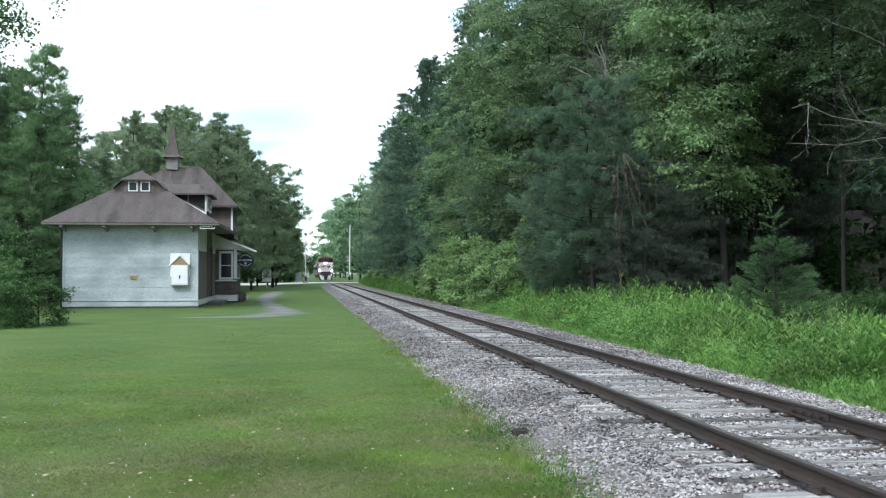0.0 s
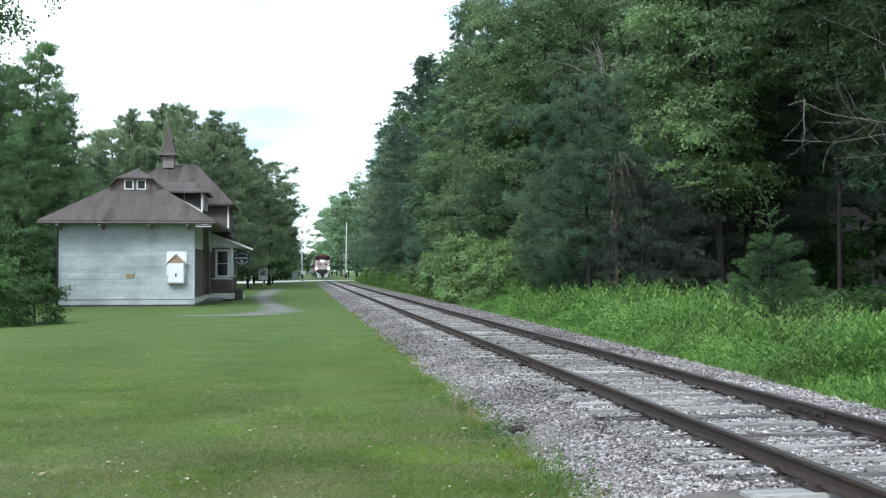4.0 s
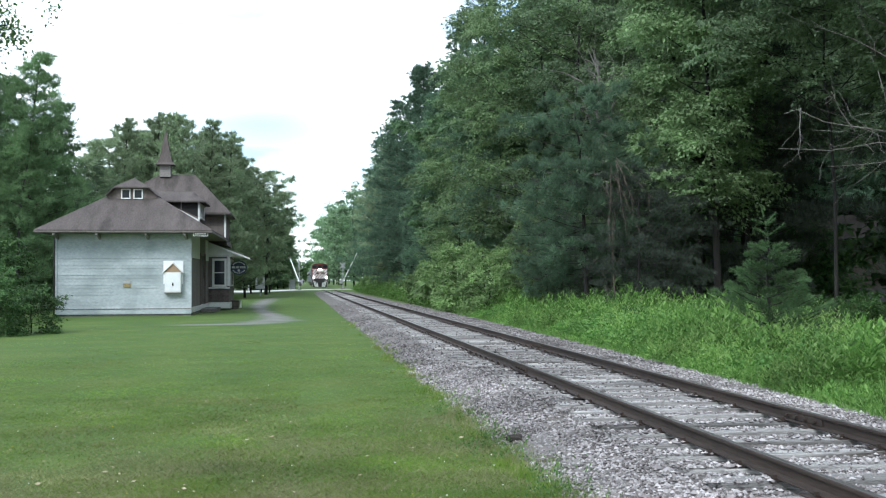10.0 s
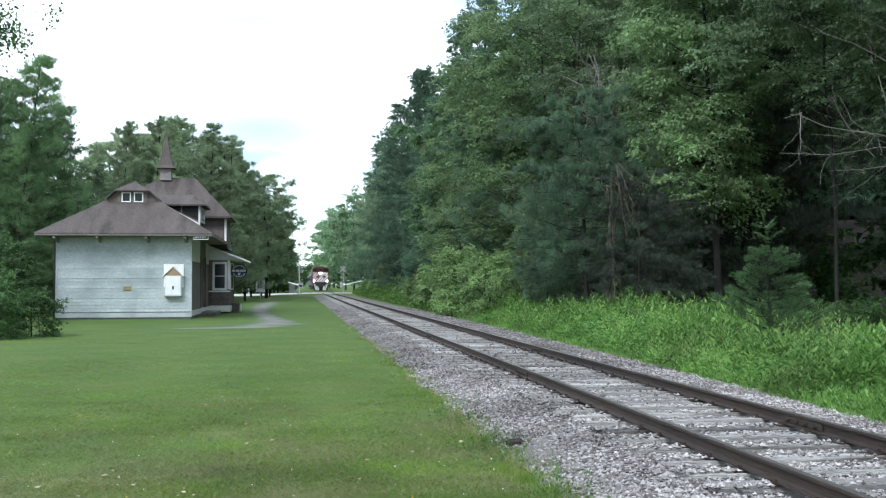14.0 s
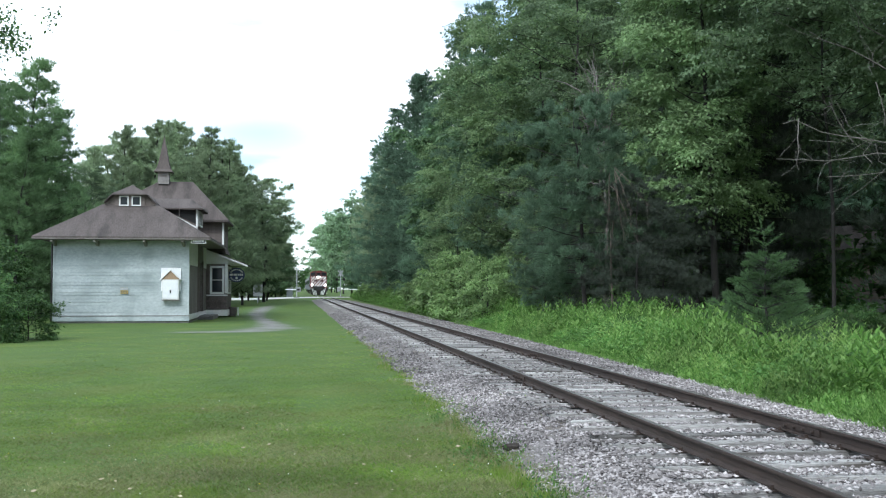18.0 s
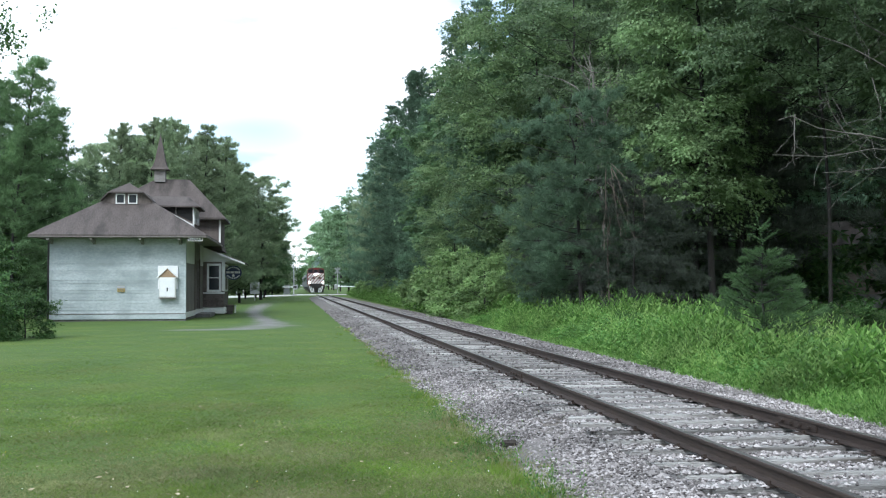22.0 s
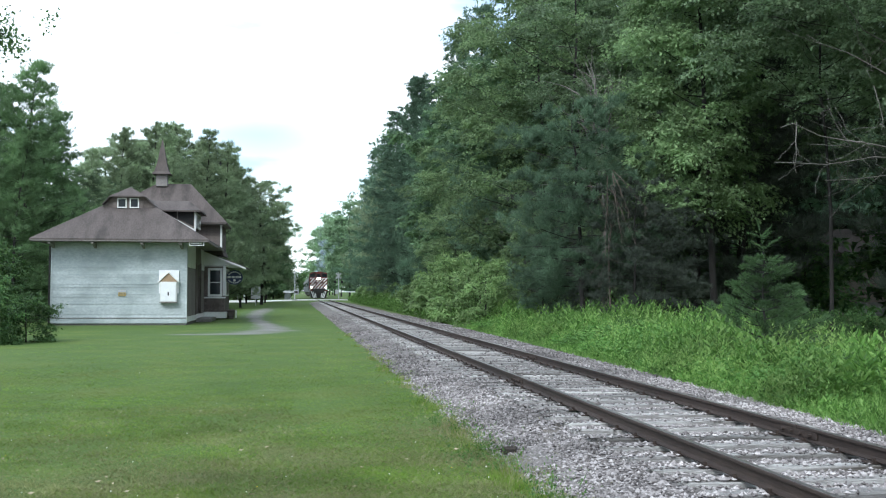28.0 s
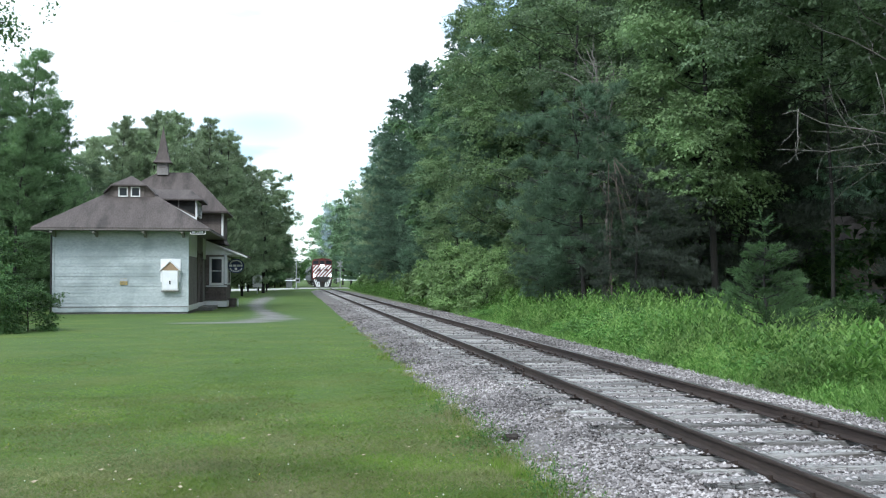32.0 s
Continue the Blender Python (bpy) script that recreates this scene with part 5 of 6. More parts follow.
# west side: behind and beside the station
for x, y, p, s in ((-14.2, 57, LARCH[1], 0.66), (-14.6, 60, LARCH[0], 0.93), (-16.4, 61, LARCH[1], 0.90), (-18.0, 59, LARCH[1], 0.86), (-14.3, 63.0, LARCH[1], 0.74), (-15.2, 70, LARCH[0], 0.88), (-13.6, 75, BEECH[1], 0.55), (-18.6, 67, BEECH[1], 0.72), (-19.2, 72, LARCH[0], 1.0), (-16.8, 78, BEECH[1], 0.66), (-21.5, 66, PINE_FAR[0], 0.62),
                   (-17.1, 96, PINE_ROW[0], 0.85), (-15.2, 94, PINE_ROW[1], 0.95), (-14.4, 99, PINE_ROW[0], 0.92), (-12.8, 97, PINE_ROW[1], 1.01), (-10.5, 92, PINE_ROW[0], 0.96), (-9.4, 98, PINE_ROW[1], 1.01),
                   (-7.7, 93, PINE_ROW[0], 0.94), (-6.4, 97, PINE_ROW[1], 0.90), (-4.9, 101, PINE_ROW[0], 0.80), (-3.4, 130, FAR_LEAFY[1], 0.50), (-4.6, 136, FAR_LEAFY[1], 0.56), (-19.1, 112, PINE_FAR[1], 0.90), (-16.8, 114, PINE_FAR[1], 1.03), (-13.7, 112, PINE_FAR[1], 1.04), (-11.0, 115, PINE_FAR[1], 1.05), (-7.6, 113, PINE_FAR[1], 0.99)):
    plant(p, x, y, RNG.uniform(0, 360), s)
# trees beyond, towards the road
for x, y, p, s in ((-3.45, 118, PINE_PARK, 0.80), (-7.6, 126, PINE_PARK, 0.9), (-5.6, 130, PINE_ROW[0], 0.66), (-0.9, 188, PINE_ROW[1], 0.5), (-2.6, 192, PINE_ROW[0], 0.62), (-8.4, 112, PINE_ROW[0], 0.7), (-4.4, 176, FAR_LEAFY[1], 0.8), (-10, 182, PINE_FAR[1], 0.9), (-14, 178, FAR_LEAFY[1], 0.7), (-17.0, 108, PINE_FAR[0], 0.62),
                   (-10, 128, PINE_PARK, 0.9), (-3.4, 182, FAR_LEAFY[1], 0.62), (-2.4, 205, PINE_FAR[2], 0.5), (-8, 190, PINE_FAR[1], 0.9),
                   (-16, 170, FAR_LEAFY[1], 0.9), (-24, 75, PINE_FAR[2], 0.7), (-28, 95, PINE_FAR[2], 0.8), (-32, 130, PINE_FAR[0], 0.9)):
    plant(p, x, y, RNG.uniform(0, 360), s)
# low growth closing the view beyond the road
for k in range(15):
    plant(FAR_BUSH[k % 2], -14 + k * 0.86 + RNG.normal(0, 0.3), 184 + RNG.normal(0, 5), RNG.uniform(0, 360), RNG.uniform(0.9, 1.5))
# branch overhanging from a tree west of the camera
def overhang():
    """A maple whose trunk stands out of view; one limb reaches over the lawn."""
    g = np.random.default_rng(77)
    ob = thing("maple_tree", -9.15, 17.6, 0, label="maple with a leafy limb reaching over the lawn", category="tree")
    q = np.linspace(0, 1, 7)[:, None]
    limb = np.array([0, 0, 5.0]) + q * np.array([4.55, 0.6, 1.0]) + np.cumsum(g.normal(0, 0.05, (7, 3)), 0)
    v, f = tubes([(np.array([[0, 0, 0], [0.05, 0, 3], [0, 0.1, 6], [0.1, 0, 9.0]]), [0.2, 0.16, 0.12, 0.05], 8), (limb, np.linspace(0.07, 0.012, 7), 5)])
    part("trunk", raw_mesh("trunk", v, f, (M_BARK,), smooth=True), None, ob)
    c = limb[-1] + g.normal(0, 1, (26, 3)) * [0.24, 0.5, 0.26] + [-0.12, 0, -0.14]
    c = np.concatenate([c, np.array([-1.2, 0, 0]) + limb[-1] + g.normal(0, 1, (22, 3)) * [0.6, 0.6, 0.5], np.array([-0.2, 0.1, 6.4]) + g.normal(0, 1, (20, 3)) * [1.3, 1.2, 1.0]])
    pos = (c[:, None] + g.normal(0, 0.11, (len(c), 46, 3))).reshape(-1, 3)
    lv, lf = leaves(pos, g.normal(0, 1, pos.shape) + [0.3, 0, -0.5], g.uniform(0.045, 0.085, len(pos)), 0.7, g)
    part("crown", raw_mesh("crown", lv, lf, (M_WEST,)), None, ob)


overhang()
WEST_BUSH = family("shrub", "dense dark green shrub beside the station", "shrub", M_WEST,
                   [("leafy", 3.4, 1.7, 0.02, 28, 120, 80, 0.14, 0.5, 0.42, 76, 0.04)], "shrubs by the station")[0]
for x, y, s in ((-9.2, 34.0, 0.62), (-8.4, 35.5, 0.55), (-10.6, 36.5, 0.85), (-12.6, 44, 0.9), (-13.4, 50, 1.0), (-14.2, 47, 1.2)):
    plant(WEST_BUSH, x, y, RNG.uniform(0, 360), s, 0.45)
# low bushes in the shade beside the young pine
for x, y, s in ((11.9, 24.6, 0.34), (12.9, 26.5, 0.42), (12.0, 22.4, 0.26), (13.6, 24.6, 0.40), (11.0, 27.5, 0.36), (9.4, 29.5, 0.30)):
    plant(WEST_BUSH, x, y, RNG.uniform(0, 360), s, 0.2)


def leader():
    """The bare top shoot of the young pine with its whorl of side shoots."""
    g = np.random.default_rng(62)
    c, d = [], []
    for a, b in (((0, 0, 3.2), (-0.16, 0.05, 4.1)), ((-0.06, 0, 3.62), (0.26, 0.1, 3.9)), ((-0.06, 0, 3.62), (-0.4, 0.1, 3.72)), ((-0.03, 0, 3.58), (0.05, -0.34, 3.75)), ((0, 0, 3.3), (0.42, -0.1, 3.6)), ((0, 0, 3.3), (-0.45, -0.1, 3.5))):
        a, b = np.array(a), np.array(b)
        t = g.uniform(0, 1, (150, 1))
        c.append(a + (b - a) * t)
        d.append(g.normal(0, 0.6, (150, 3)) + unit((b - a)[None]) * 0.8)
    lv, lf = leaves(np.concatenate(c), np.concatenate(d), g.uniform(0.05, 0.1, 900), 0.13, g, True)
    part("leading_shoot", raw_mesh("leading_shoot", lv, lf, (M_NEEDLE_YOUNG,)), None, FIR)


leader()
plant(FIR, 9.82, 21.4, 0, 0.79)
# shrubs on the far side of the track
for x, y, s in ((8.2, 45.5, 0.75), (8.6, 49, 0.95), (8.4, 53, 1.05), (8.8, 57, 1.0), (8.5, 61, 0.9), (8.9, 66, 0.85), (8.6, 72, 0.75), (9.2, 79, 0.6), (9.2, 87, 0.52), (9.4, 96, 0.48), (9.4, 106, 0.46),
                (9.4, 117, 0.55), (9.2, 130, 0.55), (9.2, 143, 0.5), (10.4, 50, 1.0), (10.6, 59, 1.0), (10.8, 68, 1.0), (11, 80, 0.9)):
    plant((BUSH if y < 60 else FAR_BUSH)[int(RNG.integers(2))], x, y, RNG.uniform(0, 360), s, 0.3)
y = 60.0
while y < 152:
    plant(FAR_BUSH[int(RNG.integers(2))], 10.0 + RNG.normal(0, 0.4), y + 1.5, RNG.uniform(0, 360), RNG.uniform(0.45, 0.7))
    y += 3.4


# ---- weeds, grass and stones ----
def patches(x, y, cell, seed):
    """Smooth random values 0 to 1 over the ground, in blotches of about cell metres."""
    grid = np.random.default_rng(seed).uniform(0, 1, (64, 64))
    u, w = np.mod(x / cell, 63), np.mod(y / cell, 63)
    i, j = u.astype(int), w.astype(int)
    u, w = u - i, w - j
    u, w = u * u * (3 - 2 * u), w * w * (3 - 2 * w)
    return (grid[i, j] * (1 - u) + grid[i + 1, j] * u) * (1 - w) + (grid[i, j + 1] * (1 - u) + grid[i + 1, j + 1] * u) * w


WEED_Y, WEED_X = (9.0, 12.0, 15.0, 22.0, 38.0, 60.0), (6.25, 6.42, 6.55, 6.85, 7.25, 7.6)


def weeds():
    """Leafy stems, low at the stones and shoulder high towards the wood."""
    g = np.random.default_rng(91)
    n = 12500
    y = 9 + 50 * g.uniform(0, 1, n) ** 1.7
    edge = np.interp(y, WEED_Y, WEED_X)
    x = edge + g.uniform(0, 1, n) ** 1.15 * 5.6
    clump = 0.15 + 0.8 * patches(x, y, 0.8, 6) ** 1.4 + 0.75 * patches(x, y, 2.4, 7)
    h = np.clip(0.22 + (x - edge) * np.interp(y, [9, 24], [0.3, 0.6]), 0.22, np.interp(y, [9, 20, 38], [0.56, 0.78, 0.86])) * g.uniform(0.7, 1.25, n) * clump
    k = 14
    t = np.linspace(0.1, 1.0, k)
    lean = g.normal(0, 0.2, (n, 2)) * h[:, None]
    stem = np.stack([x[:, None] + lean[:, 0:1] * t ** 2, y[:, None] + lean[:, 1:2] * t ** 2, h[:, None] * t], -1)
    az = np.arange(k) * 2.4 + g.uniform(0, 6.3, (n, 1))
    d = np.stack([np.cos(az), np.sin(az), 0.25 + 1.1 * t ** 2 + g.normal(0, 0.3, (n, k))], -1)
    size = (0.26 - 0.12 * t) * g.uniform(0.7, 1.25, (n, k)) * (np.clip(h, 0.45, 1.0) * g.uniform(0.7, 1.3, n))[:, None]
    v, f = leaves(stem.reshape(-1, 3), d.reshape(-1, 3), size.ravel(), (0.2 + 0.3 * patches(x, y, 1.6, 12)[:, None] + np.zeros((1, k))).reshape(-1, 1), g)
    ob = new("weeds", raw_mesh("weeds", v, f, (M_WEED,)))
    tagged(ob, "tall bright green weeds along the far side of the track", "weeds", kind="stuff")
    # brambles in dark low mats, goldenrod in pale upright stands
    for name, mt, n, seed, floor, tall, wide, lean_up, label in (
            ("bramble", M_WEED_DEEP, 3000, 8, 0.5, 0.72, 0.55, 0.35, "low dark bramble mats among the weeds"),
            ("goldenrod", M_WEED_PALE, 1200, 9, 0.62, 0.95, 0.17, 1.1, "pale upright goldenrod stems standing among the weeds")):
        y = 14 + 42 * g.uniform(0, 1, 6 * n) ** 1.5
        edge = np.interp(y, WEED_Y, WEED_X) + 0.15
        x = edge + g.uniform(0, 1, 6 * n) * 5.2
        pick = np.flatnonzero(patches(x, y, 1.3, seed) > floor)[:n]
        x, y, n, edge = x[pick], y[pick], len(pick), edge[pick]
        h = tall * np.clip(0.42 + (x - edge) * np.interp(y, [9, 24], [0.12, 0.4]), 0.35, np.interp(y, [9, 20, 38], [0.7, 0.95, 1.15])) * g.uniform(0.7, 1.25, n)
        t = np.linspace(0.15, 1.0, 18)
        bend = g.normal(0, 0.14, (n, 2)) * h[:, None]
        stem = np.stack([x[:, None] + bend[:, :1] * t ** 2, y[:, None] + bend[:, 1:] * t ** 2, h[:, None] * t], -1)
        az = np.arange(18) * 2.4 + g.uniform(0, 6.3, (n, 1))
        d = np.stack([np.cos(az), np.sin(az), lean_up * t + g.normal(0, 0.2, (n, 18))], -1)
        size = (0.19 - 0.10 * t) * g.uniform(0.75, 1.25, (n, 18))
        v, f = leaves(stem.reshape(-1, 3), d.reshape(-1, 3), size.ravel(), wide, g)
        ob = new(name, raw_mesh(name, v, f, (mt,)))
        tagged(ob, label, "weeds", kind="stuff")
    # the same growth along the verge towards the crossing, in coarser pieces
    n = 12000
    y = 50 + 104 * g.uniform(0, 1, n) ** 1.2
    x = 7.7 + g.uniform(0, 1, n) * 3.0
    h = np.clip(0.35 + (x - 7.7) * 0.6, 0.35, 1.6) * g.uniform(0.6, 1.25, n)
    t = np.linspace(0.15, 1.0, 9)
    stem = np.stack([x[:, None] + g.normal(0, 0.1, (n, 9)), y[:, None] + g.normal(0, 0.1, (n, 9)), ground_z(x, y)[:, None] + h[:, None] * t], -1)
    d = np.stack([g.normal(0, 1, (n, 9)), g.normal(0, 1, (n, 9)), 0.9 + g.normal(0, 0.4, (n, 9))], -1)
    v, f = leaves(stem.reshape(-1, 3), d.reshape(-1, 3), g.uniform(0.13, 0.26, 9 * n), 0.4, g, True)
    ob = new("verge_weeds", raw_mesh("verge_weeds", v, f, (M_WEED,)))
    tagged(ob, "rank bright green growth on the far verge", "weeds", kind="stuff")
    # tall grass at the foot of the weeds
    n = 34000
    y = 8 + 40 * g.uniform(0, 1, n) ** 1.8
    edge = np.interp(y, WEED_Y, WEED_X) - 0.12
    x = edge + np.abs(g.normal(0, 0.7, n))
    c = np.column_stack([x, y, np.zeros(n)])
    tip = np.column_stack([g.normal(0, 0.3, n), g.normal(0, 0.3, n), np.ones(n)]) * (g.uniform(0.12, 0.4, n) * np.clip(0.5 + (x - edge) * 0.8, 0.5, 1.3))[:, None]
    a = g.uniform(0, 6.28, n)
    side = np.column_stack([np.cos(a), np.sin(a), np.zeros(n)]) * 0.009
    v = np.stack([c - side, c + side, c + tip], 1).reshape(-1, 3)
    ob = new("tall_grass", raw_mesh("tall_grass", v, np.arange(3 * n).reshape(-1, 3), (M_WEED,)))
    tagged(ob, "unmown bright grass at the edge of the stones", "grass", kind="stuff")


def lawn():
    """Short blades, finer and denser near, with bald and lush patches, creeping over the edge of the stones."""
    g = np.random.default_rng(33)
    n = 500000
    y = 7.3 / (1 - g.uniform(0, 1, n) * (1 - 7.3 / 75))
    x = g.uniform(-0.42, 0.32, n) * y
    keep = x < TRACK_X - 2.08 + 0.10 * np.sin(y * 1.9) + 0.5 * (patches(x, y, 0.7, 14) - 0.5) + g.normal(0, 0.10, n) + np.where(g.uniform(size=n) < 0.04, np.abs(g.normal(0, 0.35, n)), 0)
    # thin on the drive
    line = np.column_stack([np.interp(np.linspace(0, len(DRIVE) - 1, 70), np.arange(len(DRIVE)), np.array(DRIVE)[:, i]) for i in range(2)])
    half = np.interp(np.linspace(0, len(DRIVE) - 1, 70), np.arange(len(DRIVE)), DRIVE_W) / 2
    on = (np.hypot(x[:, None] - line[None, :, 0], y[:, None] - line[None, :, 1]) - half[None]).min(1) < g.normal(-0.1, 0.2, n)
    keep &= g.uniform(size=n) > np.clip((y - 16) / 26, 0, 1)
    keep &= g.uniform(size=n) < 0.35 + 1.2 * patches(x, y, 0.55, 1)
    keep &= ~on | (g.uniform(size=n) < 0.12)
    x, y = x[keep], y[keep]
    n = len(x)
    far = (y / 9.0)
    lush = 0.55 + 0.5 * patches(x, y, 2.2, 2) + 1.3 * np.clip(patches(x, y, 0.22, 3) - 0.62, 0, 1) * np.clip((20 - y) / 8, 0, 1)
    h = 0.034 * far ** 0.35 * lush * g.uniform(0.5, 1.5, n)
    w = 0.0044 * far ** 0.75 * g.uniform(0.6, 1.4, n)
    c = np.column_stack([x, y, ground_z(x, y) - 0.004 + np.clip(x - 1.95, 0, 1) * 0.2])
    a = g.uniform(0, 6.28, n)
    side = np.column_stack([np.cos(a), np.sin(a), np.zeros(n)]) * w[:, None]
    tip = np.column_stack([g.normal(0, 1.3, n), g.normal(0, 1.3, n), np.interp(y, [9, 16], [0.8, 0.5])]) * h[:, None]
    v = np.stack([c - side, c + side, c + tip], 1).reshape(-1, 3)
    v = v.reshape(-1, 9)
    worn = g.uniform(size=n) < np.clip((16.5 - y) / 7.5, 0.06, 0.8) * (0.15 + 1.5 * patches(x, y, 0.8, 4) * (0.4 + patches(x, y, 3.0, 5)))
    for name, pick, mt, label in (("lawn_grass", ~worn, M_BLADE, "short mown green grass"), ("dry_grass", worn, M_BLADE_DRY, "thin olive and straw-coloured worn grass")):
        q = v[pick].reshape(-1, 3)
        ob = new(name, raw_mesh(name, q, np.arange(len(q)).reshape(-1, 3), (mt,)))
        tagged(ob, label, "grass", kind="stuff")
    # taller tufts where the mower does not reach, leaning over the stones
    spots = 520
    ty = 7.2 / (1 - g.uniform(0, 1, spots) * (1 - 7.2 / 42))
    tx = TRACK_X - 2.17 + 0.12 * np.sin(ty * 1.9) + g.normal(0, 0.12, spots)
    per = 16
    x, y = (tx[:, None] + g.normal(0, 0.045, (spots, per))).ravel(), (ty[:, None] + g.normal(0, 0.06, (spots, per))).ravel()
    n = len(x)
    h = np.repeat(g.uniform(0.03, 0.10, spots), per) * g.uniform(0.6, 1.3, n)
    c = np.column_stack([x, y, np.full(n, -0.004)])
    a = g.uniform(0, 6.28, n)
    side = np.column_stack([np.cos(a), np.sin(a), np.zeros(n)]) * (0.0045 * (y / 9.0) ** 0.6)[:, None]
    tip = np.column_stack([g.normal(0.15, 0.4, n), g.normal(0, 0.4, n), np.ones(n)]) * h[:, None]
    ob = new("edge_grass", raw_mesh("edge_grass", np.stack([c - side, c + side, c + tip], 1).reshape(-1, 3), np.arange(3 * n).reshape(-1, 3), (M_BLADE_DRY, M_BLADE), (np.repeat(g.uniform(size=spots), per) < 0.6).astype(int)))
    tagged(ob, "ragged unmown grass tufts along the stones", "grass", kind="stuff")
    # clover heads and dry scraps
    for name, count, mt, size, label in (("clover_flowers", 60, M_CLOVER, 0.0055, "small white clover heads in the grass"),
                                         ("yellow_flowers", 22, M_YELLOW, 0.0045, "small yellow flowers in the grass")):
        y = 7.6 / (1 - g.uniform(0, 1, count) * (1 - 7.6 / 24))
        x = g.uniform(-0.40, 0.2, count) * y
        bm = bmesh.new()
        for px, py in zip(x, y):
            if px < 1.8:
                bmesh.ops.create_icosphere(bm, subdivisions=1, radius=size * float(g.uniform(0.7, 1.4)), matrix=Matrix.Translation((px, py, float(g.uniform(0.02, 0.05)))))
        solo(name, bm, mt, label, "flowers", kind="stuff")
    # sprigs of weed rooted in the edge of the stones
    n = 190
    y = 7.4 / (1 - g.uniform(0, 1, n) * (1 - 7.4 / 16))
    x = TRACK_X - 2.2 + g.normal(0, 0.2, n) + 0.15 * np.sin(y * 2.3)
    h = g.uniform(0.05, 0.15, n)
    t = np.linspace(0.1, 1, 9)
    stem = np.stack([x[:, None] + g.normal(0, 0.025, (n, 9)), y[:, None] + g.normal(0, 0.025, (n, 9)), 0.02 + h[:, None] * t], -1)
    d = np.stack([g.normal(0, 1, (n, 9)), g.normal(0, 1, (n, 9)), 0.3 + t + g.normal(0, 0.3, (n, 9))], -1)
    v, f = leaves(stem.reshape(-1, 3), d.reshape(-1, 3), g.uniform(0.02, 0.045, 9 * n), 0.4, g)
    ob = new("edge_weeds", raw_mesh("edge_weeds", v, f, (M_WEED_DEEP,)))
    tagged(ob, "small green sprigs growing in the edge of the stones", "weeds", kind="stuff")
    n = 160
    y = 7.5 / (1 - g.uniform(0, 1, n) * (1 - 7.5 / 16))
    x = g.uniform(-0.42, 0.22, n) * y
    v, f = leaves(np.column_stack([x, y, np.full(n, 0.03)]), g.normal(0, 1, (n, 3)) * [1, 1, 0.15], g.uniform(0.02, 0.06, n), 0.45, g)
    ob = new("fallen_leaves", raw_mesh("fallen_leaves", v, f, (M_FALLEN,)))
    tagged(ob, "small tan fallen leaves scattered in the grass", "leaves", kind="stuff")


def crushed(n, y, u, r, base, faces, g):
    """Squashed, turned, irregular pieces lying on the bed; none under the rails or on the ties."""
    z = np.interp(u, BED_X, BED_Z) + g.normal(0, 0.010, n) + 0.004
    tie = np.array(TIE_Y)
    near = np.abs(y[:, None] - tie[None]).min(1)
    keep = (np.abs(np.abs(u) - GAUGE / 2 - 0.031) > 0.075) & ((near > 0.125) | (np.abs(u) > 1.30) | ((np.abs(u) > 1.05) & (g.uniform(size=n) < 0.35)) | ((u < -0.82) & (g.uniform(size=n) < 0.7)) | (g.uniform(size=n) < 0.22))
    z = np.where((near < 0.11) & (np.abs(u) < 1.32), TIE_TOP + 0.008, z)
    keep &= (u > -0.82) | (u < -1.55) | (g.uniform(size=n) < 0.5)
    x, y, z, r = TRACK_X + u[keep], y[keep], z[keep], r[keep]
    n = len(x)
    jit = g.uniform(0.6, 1.25, (n, len(base), 1)) * base[None]
    sq = np.column_stack([g.uniform(0.8, 1.5, n), g.uniform(0.7, 1.1, n), g.uniform(0.5, 0.95, n)])
    jit = jit * sq[:, None]
    ang = g.uniform(0, 6.28, n)
    ca, sa = np.cos(ang)[:, None], np.sin(ang)[:, None]
    rot = np.stack([jit[..., 0] * ca - jit[..., 1] * sa, jit[..., 0] * sa + jit[..., 1] * ca, jit[..., 2]], -1)
    v = rot * r[:, None, None] + np.column_stack([x, y, z])[:, None]
    f = faces[None] + (np.arange(n) * len(base))[:, None, None]
    return v.reshape(-1, 3), f.reshape(-1, 3)


def stones():
    g = np.random.default_rng(17)
    octa = (np.array([(1, 0, 0), (-1, 0, 0), (0, 1, 0), (0, -1, 0), (0, 0, 1), (0, 0, -1)], float),
            np.array([(0, 2, 4), (2, 1, 4), (1, 3, 4), (3, 0, 4), (2, 0, 5), (1, 2, 5), (3, 1, 5), (0, 3, 5)]))
    for name, n, y0, y1, shape, r0, r1, pw in (("ballast_stones", 66000, 7.0, 17.5, octa, 0.012, 0.025, 1.25), ("far_ballast_stones", 46000, 17.0, 70.0, octa, 0.016, 0.032, 1.7), ("shoulder_stones", 21000, 7.0, 19.0, octa, 0.012, 0.024, 1.2)):
        y = y0 + (y1 - y0) * g.uniform(0, 1, n) ** pw
        u = g.uniform(-2.45, -1.25, n) if name == "shoulder_stones" else g.uniform(-2.35, 3.2, n)
        r = g.uniform(r0, r1, n) * np.where(g.uniform(size=n) < 0.05, 1.5, 1.0)
        v, f = crushed(n, y, u, r, *shape, g)
        ob = new(name, raw_mesh(name, v, f, (M_CRUSHED,)))
        tagged(ob, "loose grey and whitish crushed stones beside and between the rails", "ballast", kind="stuff")


M_FALLEN = surface("fallen_leaf", (0.28, 0.22, 0.14), (0.5, 0.43, 0.3), 0.9)
M_CRUSHED = leaf_mat("crushed_stone", (0.10, 0.089, 0.086), (0.25, 0.228, 0.222), (0.45, 0.418, 0.41), 0.0, 0.9)
weeds()
lawn()
stones()


